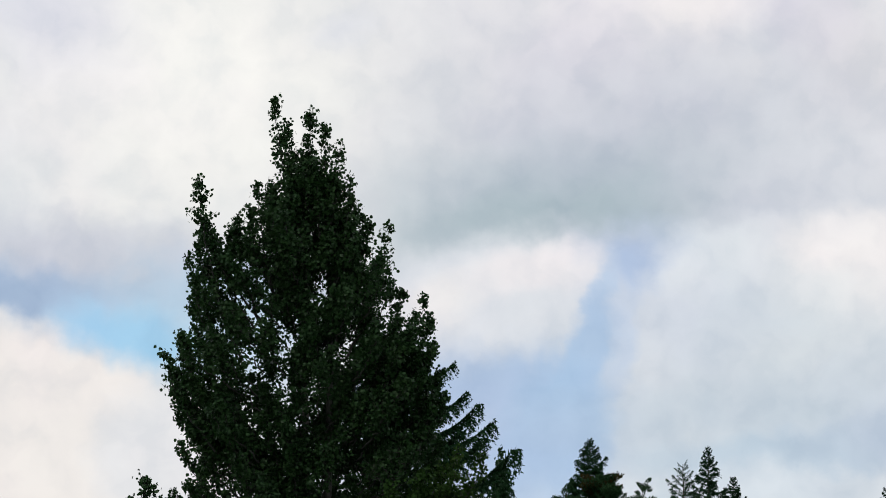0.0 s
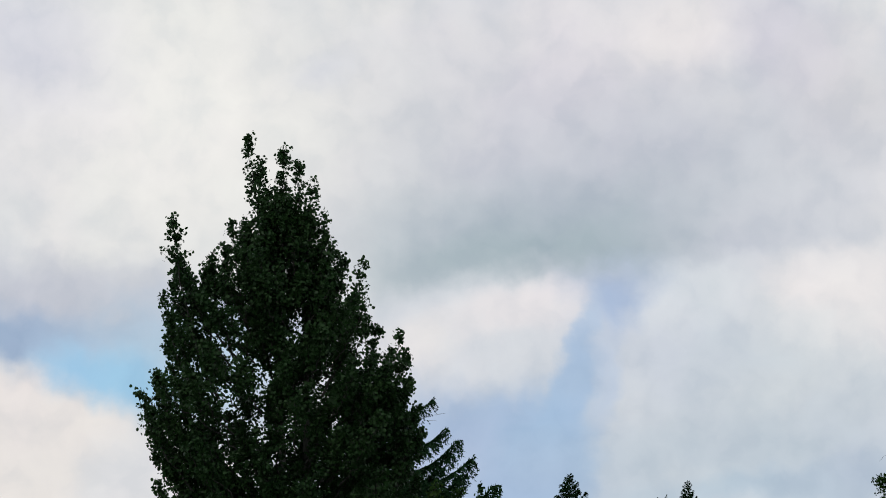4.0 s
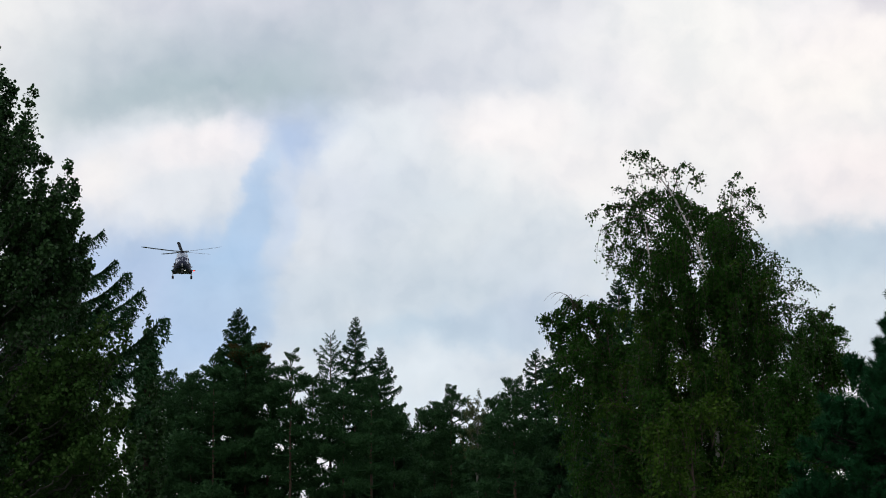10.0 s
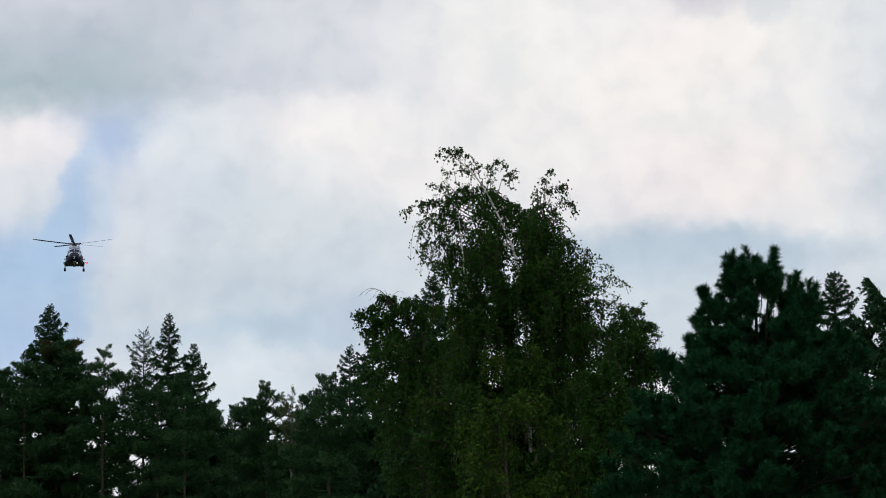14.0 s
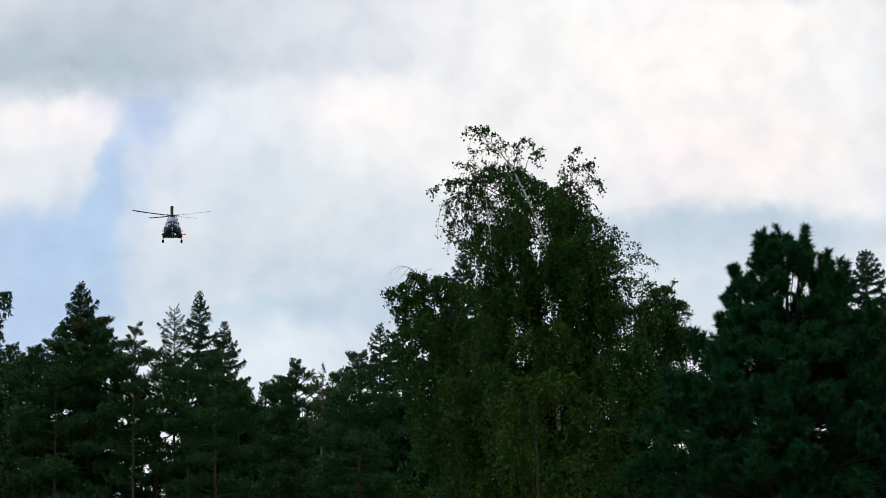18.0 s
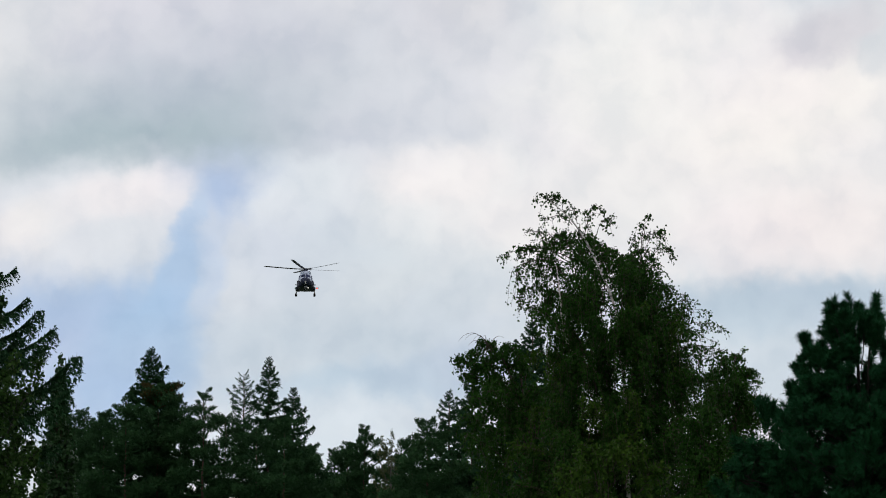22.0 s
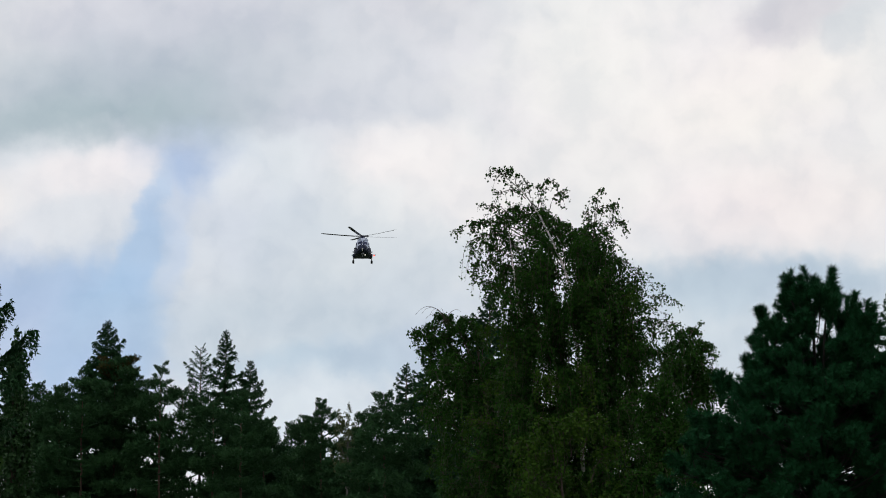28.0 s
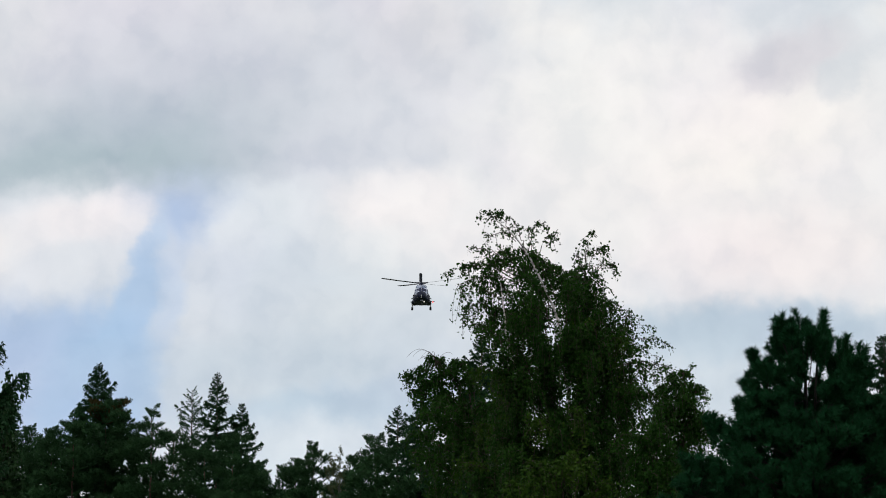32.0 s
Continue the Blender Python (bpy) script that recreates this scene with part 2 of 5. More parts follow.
def clouds(over):
    # the bright upper bank
    over((242, 241, 238), -15.72, 15.50, 6.75, 4.23, -6, 1, 1)
    over((248, 247, 244), -16.40, 15.99, 3.90, 2.18, -20, 1, 0.8)
    over((220, 222, 232), -20.28, 17.45, 2.47, 1.54, -20, 1, 0.8)
    over((226, 224, 230), -6.78, 16.78, 5.45, 2.18, 0, 1, 0.8)
    over((238, 235, 238), -5.44, 18.04, 2.60, 0.90, 0, 1, 0.8)
    over((217, 216, 226), -1.85, 17.45, 1.17, 1.41, 30, 0.7, 0.8)
    over((242, 238, 238), -4.37, 17.64, 1.43, 0.90, 10, 0.8, 0.8)
    over((220, 223, 232), -12.82, 16.99, 0.78, 0.38, 20, 1, 0.6)
    over((232, 228, 229), -0.33, 15.75, 1.69, 1.92, 0, 1, 0.7)
    # its grey underside
    over((204, 208, 218), -5.86, 14.60, 6.23, 1.92, 4, 1, 0.9)
    over((182, 194, 204), -7.19, 13.19, 5.45, 1.28, 3, 0.9, 0.9)
    over((169, 186, 194), -7.72, 12.61, 3.90, 0.77, 4, 0.8, 0.8)
    over((200, 206, 217), -1.96, 12.87, 2.60, 1.28, 0, 1, 0.8)
    over((202, 206, 217), -18.97, 11.67, 4.16, 0.90, -2, 0.9, 0.9)
    # slate, then clear blue, with a white heap below
    over((168, 187, 213), -19.70, 10.69, 4.29, 0.71, -3, 0.8, 0.95)
    over((160, 181, 209), -20.08, 10.67, 1.95, 0.45, -3, 0.8, 0.7)
    over((172, 188, 211), -15.06, 11.03, 2.34, 0.77, 0, 1, 0.8)
    over((186, 211, 230), -16.19, 9.97, 3.12, 1.41, 0, 0.9, 0.9)
    over((166, 209, 238), -17.67, 9.74, 1.56, 0.83, -14, 0.7, 1)
    over((240, 235, 232), -20.16, 7.19, 4.68, 2.82, -4, 0.22, 1)
    over((232, 232, 235), -16.48, 7.16, 1.95, 1.79, 0, 0.4, 0.9)
    # cloud and haze west of the streak
    over((196, 208, 222), -9.28, 10.09, 2.86, 1.67, 0, 1, 0.9)
    over((163, 187, 222), -9.41, 8.81, 2.47, 1.15, 0, 1, 0.9)
    over((182, 201, 228), -9.82, 7.66, 3.38, 1.41, 0, 1, 0.9)
    over((178, 198, 224), -9.61, 9.32, 1.56, 0.90, 20, 0.9, 0.8)
    # the white wedge
    over((223, 226, 232), -8.89, 11.00, 3.38, 1.41, 9, 0.55, 0.95)
    over((240, 236, 238), -8.13, 11.47, 1.69, 0.67, 6, 0.6, 0.9)
    over((238, 235, 235), -10.55, 10.76, 1.04, 0.58, 14, 0.8, 0.8)
    # cloud east of the streak
    over((210, 218, 228), -3.03, 10.47, 3.77, 2.05, 0, 0.6, 1)
    over((194, 206, 217), -3.01, 8.41, 3.25, 1.03, 0, 0.9, 0.8)
    over((224, 230, 235), -4.23, 11.75, 1.69, 0.71, 25, 0.7, 0.85)
    over((229, 232, 235), -1.98, 9.84, 1.56, 0.51, 10, 1, 0.7)
    over((187, 202, 223), -5.93, 12.10, 1.17, 0.58, 0, 1, 0.7)
    over((208, 216, 223), -1.89, 9.94, 2.86, 2.18, 0, 1, 0.6)
    # the blue streak, narrow above and wide below
    over((166, 190, 222), -5.97, 11.52, 0.62, 0.58, -30, 1, 0.75)
    over((184, 205, 230), -6.72, 10.86, 0.26, 0.96, -20, 0.8, 0.8)
    over((178, 201, 228), -7.10, 9.64, 0.52, 1.35, -24, 0.6, 0.95)
    over((170, 197, 227), -7.68, 8.03, 1.19, 1.67, -16, 0.5, 0.95)
    over((168, 194, 226), -7.99, 7.06, 1.49, 1.41, -10, 0.5, 0.9)
    over((182, 202, 229), -6.25, 9.91, 0.34, 1.15, -6, 0.8, 0.5)
    over((187, 206, 229), -9.78, 6.52, 2.60, 0.51, 0, 1, 0.7)
    # the white heaps above the birch
    over((232, 234, 236), 0.11, 11.39, 3.38, 1.41, -8, 0.5, 0.9)
    over((244, 240, 240), -0.94, 12.16, 1.56, 0.79, 6, 0.5, 0.95)
    over((238, 235, 236), 1.03, 11.13, 2.21, 0.77, -6, 0.8, 0.8)
    over((220, 222, 229), -1.21, 13.83, 2.99, 1.41, 10, 1, 0.7)
    # the warm white bank in the east
    over((238, 236, 236), 6.28, 12.73, 5.58, 2.95, 10, 0.6, 1)
    over((244, 242, 240), 3.69, 14.57, 3.12, 1.67, 20, 0.9, 0.8)
    over((246, 242, 238), 7.20, 13.34, 2.60, 1.15, 20, 0.7, 0.8)
    over((244, 235, 234), 8.17, 10.77, 2.86, 1.15, 0, 0.9, 0.7)
    over((214, 212, 218), 8.16, 15.09, 1.43, 0.71, 12, 0.7, 0.9)
    over((211, 216, 222), 9.31, 14.67, 0.78, 0.45, 30, 0.7, 0.7)
    # bands near the horizon
    over((186, 202, 216), 7.36, 9.00, 4.29, 0.74, -2, 0.55, 0.95)
    over((208, 218, 226), 6.31, 7.75, 4.29, 0.90, 0, 1, 0.7)
    over((172, 196, 216), -1.96, 7.46, 3.90, 0.44, 4, 0.8, 0.85)
    over((217, 226, 235), -3.38, 6.74, 2.21, 0.64, 0, 0.9, 0.8)
    over((211, 223, 232), -4.27, 5.71, 5.45, 0.77, 0, 1, 0.8)
    over((186, 198, 216), -0.30, 7.63, 2.21, 0.51, 0, 0.9, 0.7)
    over((199, 212, 224), 1.93, 7.78, 11.69, 1.15, 0, 1, 0.5)


# ---- mesh helpers ----
def mesh_of(name, verts, faces):
    """A mesh from an array of points and one of faces, all with the same number of corners."""
    verts, faces = np.asarray(verts, np.float32), np.asarray(faces, np.int32)
    me = bpy.data.meshes.new(name)
    me.vertices.add(len(verts))
    me.vertices.foreach_set("co", verts.ravel())
    me.loops.add(faces.size)
    me.loops.foreach_set("vertex_index", faces.ravel())
    me.polygons.add(len(faces))
    me.polygons.foreach_set("loop_start", np.arange(0, faces.size, faces.shape[1], dtype=np.int32))
    me.update(calc_edges=True)
    return me


def joined(*pieces):
    """Point and face arrays, one after another."""
    vs, fs, k = [], [], 0
    for v, f in pieces:
        if len(v):
            vs.append(v), fs.append(np.asarray(f) + k)
            k += len(v)
    return np.concatenate(vs), np.concatenate(fs)


def put(name, data, material, parent=None, label="", m=None, smooth=False):
    """One mesh object of one material, under its parent."""
    if not isinstance(data, bpy.types.Mesh):
        data = mesh_of(name, *data)
    if not data.materials:
        data.materials.append(material)
    if smooth:
        data.polygons.foreach_set("use_smooth", np.ones(len(data.polygons), bool))
    ob = new(name, data)
    ob.parent = parent
    if m is not None:
        ob.matrix_basis = m
    if label:
        ob["label"] = label
    return ob


def fine(name, data, material, parent):
    """What is too small and too many to pick apart: one part of kind stuff."""
    return tagged(put(name, data, material, parent), kind="stuff")


def part(name, bm, material, parent, label="", smooth=False):
    me = bpy.data.meshes.new(name)
    bm.to_mesh(me)
    bm.free()
    return put(name, me, material, parent, label, smooth=smooth)


def tube(path, radii, sides=7):
    """A tapered round bar of quads along a path, closed at its end by a small ring."""
    path, radii = np.asarray(path, float), np.asarray(radii, float)
    t = np.gradient(path, axis=0)
    t /= np.linalg.norm(t, axis=1)[:, None] + 1e-9
    ref = np.where(np.abs(t[:, 2:3]) > 0.9, [[1.0, 0, 0]], [[0, 0, 1.0]])
    a = np.cross(t, ref)
    a /= np.linalg.norm(a, axis=1)[:, None] + 1e-9
    b = np.cross(t, a)
    ang = np.linspace(0, 2 * np.pi, sides, endpoint=False)
    v = path[:, None] + radii[:, None, None] * (np.cos(ang)[None, :, None] * a[:, None] + np.sin(ang)[None, :, None] * b[:, None])
    n = len(path)
    i, j = np.meshgrid(np.arange(n - 1), np.arange(sides), indexing="ij")
    k = (j + 1) % sides
    f = np.stack([i * sides + j, i * sides + k, (i + 1) * sides + k, (i + 1) * sides + j], -1).reshape(-1, 4)
    return v.reshape(-1, 3), f


def bend(a, b, c, n=12):
    """A curve from a by way of b to c."""
    s = np.linspace(0, 1, n)[:, None]
    a, b, c = (np.asarray(q, float) for q in (a, b, c))
    return (1 - s) ** 2 * a + 2 * s * (1 - s) * b + s * s * c


def unit(v):
    return v / (np.linalg.norm(v, axis=-1, keepdims=True) + 1e-9)


def on_path(path, s):
    """Points at the shares s of a path."""
    x = np.clip(s, 0, 1) * (len(path) - 1)
    i = np.minimum(x.astype(int), len(path) - 2)
    return path[i] + (x - i)[:, None] * (path[i + 1] - path[i])


def leaves(at, along, size, width=0.85, fold=0.18):
    """Folded leaf blades of two quads each: a stalk end, two shoulders a side, a point."""
    n = len(at)
    along = unit(along)
    side = unit(np.cross(along, np.random.normal(size=(n, 3))))
    up = np.cross(side, along)
    size = np.broadcast_to(size, (n,))[:, None]
    pts = [at]
    for l, w in ((0.28, 0.5), (0.68, 0.42), (1.0, 0.0), (0.68, -0.42), (0.28, -0.5)):
        pts.append(at + size * (along * l + side * w * width + up * abs(w) * fold))
    v = np.stack(pts, 1).reshape(-1, 3)
    k = np.arange(n)[:, None] * 6
    f = np.concatenate([k + [0, 1, 2, 3], k + [0, 3, 4, 5]])
    return v, f


def small_leaves(at, along, size, width=0.7):
    """Small pointed leaf blades of one quad each."""
    n = len(at)
    along = unit(along)
    side = unit(np.cross(along, np.random.normal(size=(n, 3)))) * width / 2
    size = np.broadcast_to(size, (n,))[:, None]
    v = np.stack([at, at + size * (along * 0.4 + side), at + size * along, at + size * (along * 0.4 - side)], 1).reshape(-1, 3)
    return v, np.arange(n * 4).reshape(-1, 4)


def needles(at, along, length, width):
    """Thin needles: flat three-cornered blades."""
    n = len(at)
    along = unit(along)
    side = unit(np.cross(along, np.random.normal(size=(n, 3)))) * width / 2
    length = np.broadcast_to(length, (n,))[:, None]
    v = np.stack([at - side, at + side, at + along * length], 1).reshape(-1, 3)
    return v, np.arange(n * 3).reshape(-1, 3)


def split(piece):
    """Quads halved into triangles."""
    v, f = piece
    return v, np.concatenate([f[:, [0, 1, 2]], f[:, [0, 2, 3]]])


def rooted(name, az, dist, label, category="tree", group=""):
    """An empty where a tree's stem meets the ground, x across the view, y away from the eye."""
    ob = new(name)
    ob.empty_display_size = 0.5
    ob.matrix_basis = pose(dist * math.sin(radians(az)), dist * math.cos(radians(az)), 0, 0, 0, -az)
    return tagged(ob, label, category, group)


R = np.random.default_rng(7)


# ---- ground ----
def build_ground():
    n, half = 120, 4800.0
    g = np.linspace(-1, 1, n)
    g = np.sign(g) * np.abs(g) ** 2.2 * half
    x, y = np.meshgrid(g, g, indexing="ij")
    r = np.hypot(x, y)
    z = -0.04 + 0.03 * np.sin(x * 0.13) * np.cos(y * 0.11) - 0.0002 * np.minimum(r, 2000)
    i, j = np.meshgrid(np.arange(n - 1), np.arange(n - 1), indexing="ij")
    f = np.stack([i * n + j, (i + 1) * n + j, (i + 1) * n + j + 1, i * n + j + 1], -1).reshape(-1, 4)
    ob = put("ground", (np.stack([x, y, z], -1).reshape(-1, 3), f), grass_material())
    tagged(ob, "green meadow grass under and around the trees", "ground", kind="structure")


build_ground()


def build_backdrop():
    """A wide slice of the sky's vault, far behind everything."""
    na, ne, rad = 60, 30, 4300.0
    a, e = np.meshgrid(np.radians(np.linspace(-75, 75, na)), np.radians(np.linspace(-2, 52, ne)), indexing="ij")
    v = rad * np.stack([np.sin(a) * np.cos(e), np.cos(a) * np.cos(e), np.sin(e)], -1).reshape(-1, 3)
    i, j = np.meshgrid(np.arange(na - 1), np.arange(ne - 1), indexing="ij")
    f = np.stack([i * ne + j, i * ne + j + 1, (i + 1) * ne + j + 1, (i + 1) * ne + j], -1).reshape(-1, 4)
    ob = put("backdrop_sky", (v, f), cloud_material(), smooth=True)
    return tagged(ob, "bright grey and white clouds with blue gaps drifting slowly", "sky", kind="structure")


BACKDROP = build_backdrop()


# ---- broadleaf trees ----
def stem(root, path, r0, r1, material, sides=10, name="trunk", label=""):
    """A trunk through the given points, thick at the foot."""
    path = np.asarray(path, float)
    s = np.linspace(0, 1, 26)
    t = np.linspace(0, 1, len(path))
    fine = np.stack([np.interp(s, t, path[:, k]) for k in range(3)], -1)
    fine[1:-1] = (fine[:-2] + 2 * fine[1:-1] + fine[2:]) / 4
    fine[1:-1, :2] += R.normal(size=(24, 2)) * r0 * 0.12
    rad = r0 + (r1 - r0) * s ** 0.9
    rad[0] *= 1.35
    return put(name, tube(fine, rad, sides), material, root, label, smooth=True)


def leafy_limb(root, base, tip, wide, count, leaf, size=0.062, bark=None, twigs=True, width=0.85, name="limb", flat=False):
    """An upswept limb of an aspen, with short leafy twigs that get shorter to its tip."""
    base, tip = np.asarray(base, float), np.asarray(tip, float)
    mid = np.array([base[0] + 0.72 * (tip[0] - base[0]), base[1] + 0.72 * (tip[1] - base[1]), base[2] + 0.36 * (tip[2] - base[2])])
    path = bend(base, mid, tip, 14)
    path[2:-1] += R.normal(size=(11, 3)) * 0.025
    long = np.linalg.norm(tip - base)
    ob = put(name, tube(path, np.linspace(0.008 + 0.007 * long, 0.003, 14), 5), bark or LIMB_BARK, root, smooth=True)
    n = max(4, int(count / 12))
    s = R.uniform(0.12, 1.0, n) ** 0.8
    reach = wide * np.minimum(1.0, 0.16 + 1.9 * (1 - s) * long / 1.9) * R.uniform(0.45, 1.1, n)
    a = R.uniform(0, 2 * np.pi, n)
    way = unit(np.stack([np.cos(a), np.sin(a), R.uniform(0.25, 1.2, n)], -1))
    start = on_path(path, s)
    end = start + way * reach[:, None]
    per = max(3, int(count / n))
    q = R.uniform(0.2, 1.0, (n, per))
    at = (start[:, None] + (end - start)[:, None] * q[..., None]).reshape(-1, 3) + R.normal(size=(n * per, 3)) * 0.035
    extra = on_path(path, R.uniform(0.65, 1.02, per)) + R.normal(size=(per, 3)) * 0.05
    at = np.concatenate([at, extra])
    along = R.normal(size=at.shape) + [0, 0, -0.7]
    pieces = [small_leaves(at, along, size * R.uniform(0.75, 1.2, len(at)), 0.95) if flat else leaves(at, along, size * R.uniform(0.7, 1.15, len(at)), width)]
    fine("foliage", joined(*pieces), leaf, ob)
    if twigs:
        tw = [tube(np.stack([p, (p + e) / 2 + [0, 0, -0.02], e]), [0.006, 0.004, 0.002], 3) for p, e in zip(start, end)]
        fine("twig_growth", joined(*tw), bark or LIMB_BARK, ob)
    return ob


ASPEN, BIRCH = [None], [None]


def aspen():
    root = ASPEN[0] = rooted("aspen_tree", -13.44, 40.0, "tall slender aspen with dense dark green trembling leaves")
    stem(root, [(0, 0, -0.1), (0.05, 0, 4), (-0.05, 0, 8), (-0.22, 0, 11.07)], 0.14, 0.018, GREY_BARK, label="smooth grey-green aspen trunk")
    stem(root, [(0.12, 0.1, 3.0), (0.35, 0.15, 6), (0.33, 0.2, 9.12), (0.17, 0.2, 11.08)], 0.10, 0.018, GREY_BARK, name="second_stem")

    def lead(u, z, bu, bz, wide, count, depth=0.0, leaf=ASPEN_LEAF):
        leafy_limb(root, (bu, depth * 0.3, bz), (u, depth, z), wide, count, leaf)

    lead(-0.62, 12.55, -0.27, 10.22, 0.34, 560, -0.1)
    lead(-0.46, 12.15, -0.22, 10.3, 0.32, 420, 0.1)
    lead(-0.06, 12.36, 0.04, 10.14, 0.40, 700, 0.1)
    lead(0.16, 12.15, 0.12, 10.2, 0.36, 520, -0.1)
    lead(-0.28, 11.75, -0.1, 10.1, 0.36, 420, 0.2)
    lead(0.43, 11.78, 0.22, 9.95, 0.30, 460, -0.3)
    lead(-0.14, 11.67, -0.05, 9.67, 0.45, 700, 0.2)
    lead(-1.88, 11.10, -1.06, 8.16, 0.42, 900, -0.2)
    lead(-0.90, 11.00, -0.54, 9.10, 0.38, 560, -0.4)
    lead(-1.23, 10.63, -0.71, 8.54, 0.40, 640, 0.2)
    lead(-0.73, 11.35, -0.28, 9.47, 0.30, 420, 0.5)
    lead(0.63, 11.19, 0.28, 9.11, 0.36, 620, -0.2)
    lead(0.85, 10.65, 0.38, 8.74, 0.36, 560, 0.3)
    lead(1.27, 10.43, 0.57, 8.19, 0.40, 660, -0.3)
    lead(1.50, 9.44, 0.68, 7.28, 0.42, 680, 0.2)
    lead(1.83, 9.20, 0.96, 6.83, 0.36, 640, -0.5)
    lead(1.94, 8.35, 0.88, 6.37, 0.42, 640, 0.3)
    lead(-1.99, 9.88, -0.95, 7.43, 0.36, 620, -0.3)
    lead(-1.95, 9.25, -0.94, 7.07, 0.34, 560, 0.4)
    lead(-2.06, 8.56, -0.92, 6.43, 0.28, 480, -0.2)
    lead(-2.33, 8.25, -0.92, 6.16, 0.34, 560, -0.6)
    lead(-2.11, 7.43, -0.82, 5.80, 0.30, 480, 0.3)
    lead(-2.03, 6.81, -0.80, 5.27, 0.34, 560, -0.3)
    lead(-2.58, 6.26, -0.79, 4.56, 0.36, 620, -0.4)
    lead(-2.77, 5.95, -0.87, 4.20, 0.36, 560, 0.2)
    lead(-2.17, 6.14, -0.78, 4.38, 0.40, 620, 0.5)
    lead(1.98, 7.47, 0.89, 5.56, 0.45, 700, -0.4)
    lead(2.37, 6.74, 1.00, 4.58, 0.45, 760, -0.7, YOUNG_LEAF)
    lead(2.74, 6.61, 1.09, 4.23, 0.40, 700, -0.9, YOUNG_LEAF)
    lead(2.32, 6.31, 0.91, 4.23, 0.50, 760, -1.0, YOUNG_LEAF)
    lead(2.45, 5.46, 1.20, 3.24, 0.40, 760, -0.8, YOUNG_LEAF)
    lead(2.71, 5.14, 1.30, 3.07, 0.42, 760, -0.6, YOUNG_LEAF)
    lead(2.36, 4.88, 1.21, 2.89, 0.45, 760, -1.0, YOUNG_LEAF)
    lead(2.83, 4.68, 1.30, 2.72, 0.42, 760, -0.9, YOUNG_LEAF)
    lead(2.12, 5.29, 1.12, 3.06, 0.45, 760, -0.3, YOUNG_LEAF)
    lead(-3.40, 5.75, -1.65, 3.93, 0.14, 130, -0.3)
    lead(-2.65, 6.33, -1.21, 4.20, 0.30, 460, 0.2)
    lead(-2.92, 5.36, -1.39, 3.75, 0.30, 460, -0.2)
    lead(2.76, 4.23, 1.40, 2.54, 0.42, 760, -0.5, YOUNG_LEAF)
    for u, z, w in ((1.72, 9.05, 0.1), (1.95, 8.95, -0.2), (1.62, 8.7, 0.2), (2.0, 8.5, -0.1), (1.75, 8.3, -0.5), (2.12, 8.1, 0.1), (1.9, 7.9, -0.3), (2.2, 7.7, -0.2), (1.45, 9.15, -0.2), (1.3, 9.6, 0.2),
                    (-2.25, 8.2, 0.1), (-2.15, 7.95, -0.2), (-2.05, 8.5, 0.2), (-1.75, 10.55, 0.1), (-1.6, 10.2, -0.2), (-1.85, 10.1, 0.2), (-1.35, 10.3, 0.2), (-1.9, 9.6, -0.1), (-1.7, 9.9, 0.3), (-1.05, 10.75, 0.1), (0.95, 10.5, 0.1)):
        lead(u, z, 0.55 * u, z - 1.5, 0.34, 560, w)
    for k in range(60):
        u, z, w = R.uniform(-0.7, 0.75), R.uniform(4.6, 10.4), R.uniform(-0.9, 0.9)
        leafy_limb(root, (0.5 * u, 0.3 * w, z - 0.7), (u, w, z), 0.45, 330, ASPEN_LEAF, 0.062, twigs=False, flat=True)
    for k in range(36):
        u, z, w = R.uniform(-2.1, -0.6), R.uniform(4.4, 7.9), R.uniform(-0.8, 0.8)
        leafy_limb(root, (0.6 * u, 0.5 * w, z - 0.8), (u, w, z), 0.46, 260, ASPEN_LEAF, 0.066, twigs=False, flat=True)
    # the inner crown, filled from the stem outwards down to its skirt
    k = 0
    while k < 370:
        z = R.uniform(3.9, 11.6)
        west = float(np.interp(z, (5.5, 6.6, 7.2, 8.2, 9.3, 10.4, 10.7, 11.2, 11.7), (2.2, 2.0, 2.0, 2.15, 1.98, 1.92, 1.1, 0.62, 0.5)))
        east = float(np.interp(z, (5.5, 6.9, 8.2, 8.9, 9.6, 10.5, 11.0, 11.7), (2.9, 2.35, 2.15, 1.85, 1.3, 1.1, 0.7, 0.45)))
        u = R.uniform(-2.75, 2.9)
        if not -west < u < east - 0.1:
            continue
        if -1.3 < u < 0.4 and 7.2 < z < 9.9 and R.uniform() < 0.28:
            continue
        if u < 0.2 and z < 8.3 and R.uniform() < 0.08:
            continue
        w = 0.7 * (west + east) / 2 * R.uniform(-1, 1)
        k += 1
        leafy_limb(root, (0.06 + 0.6 * u, 0.6 * w, max(2.2, z - 0.8)), (u, w, z), 0.48, 370, YOUNG_LEAF if u > 1.0 and z < 6.6 else ASPEN_LEAF, 0.062, twigs=k % 3 == 0, flat=w > -0.7)


R = np.random.default_rng(7)
aspen()


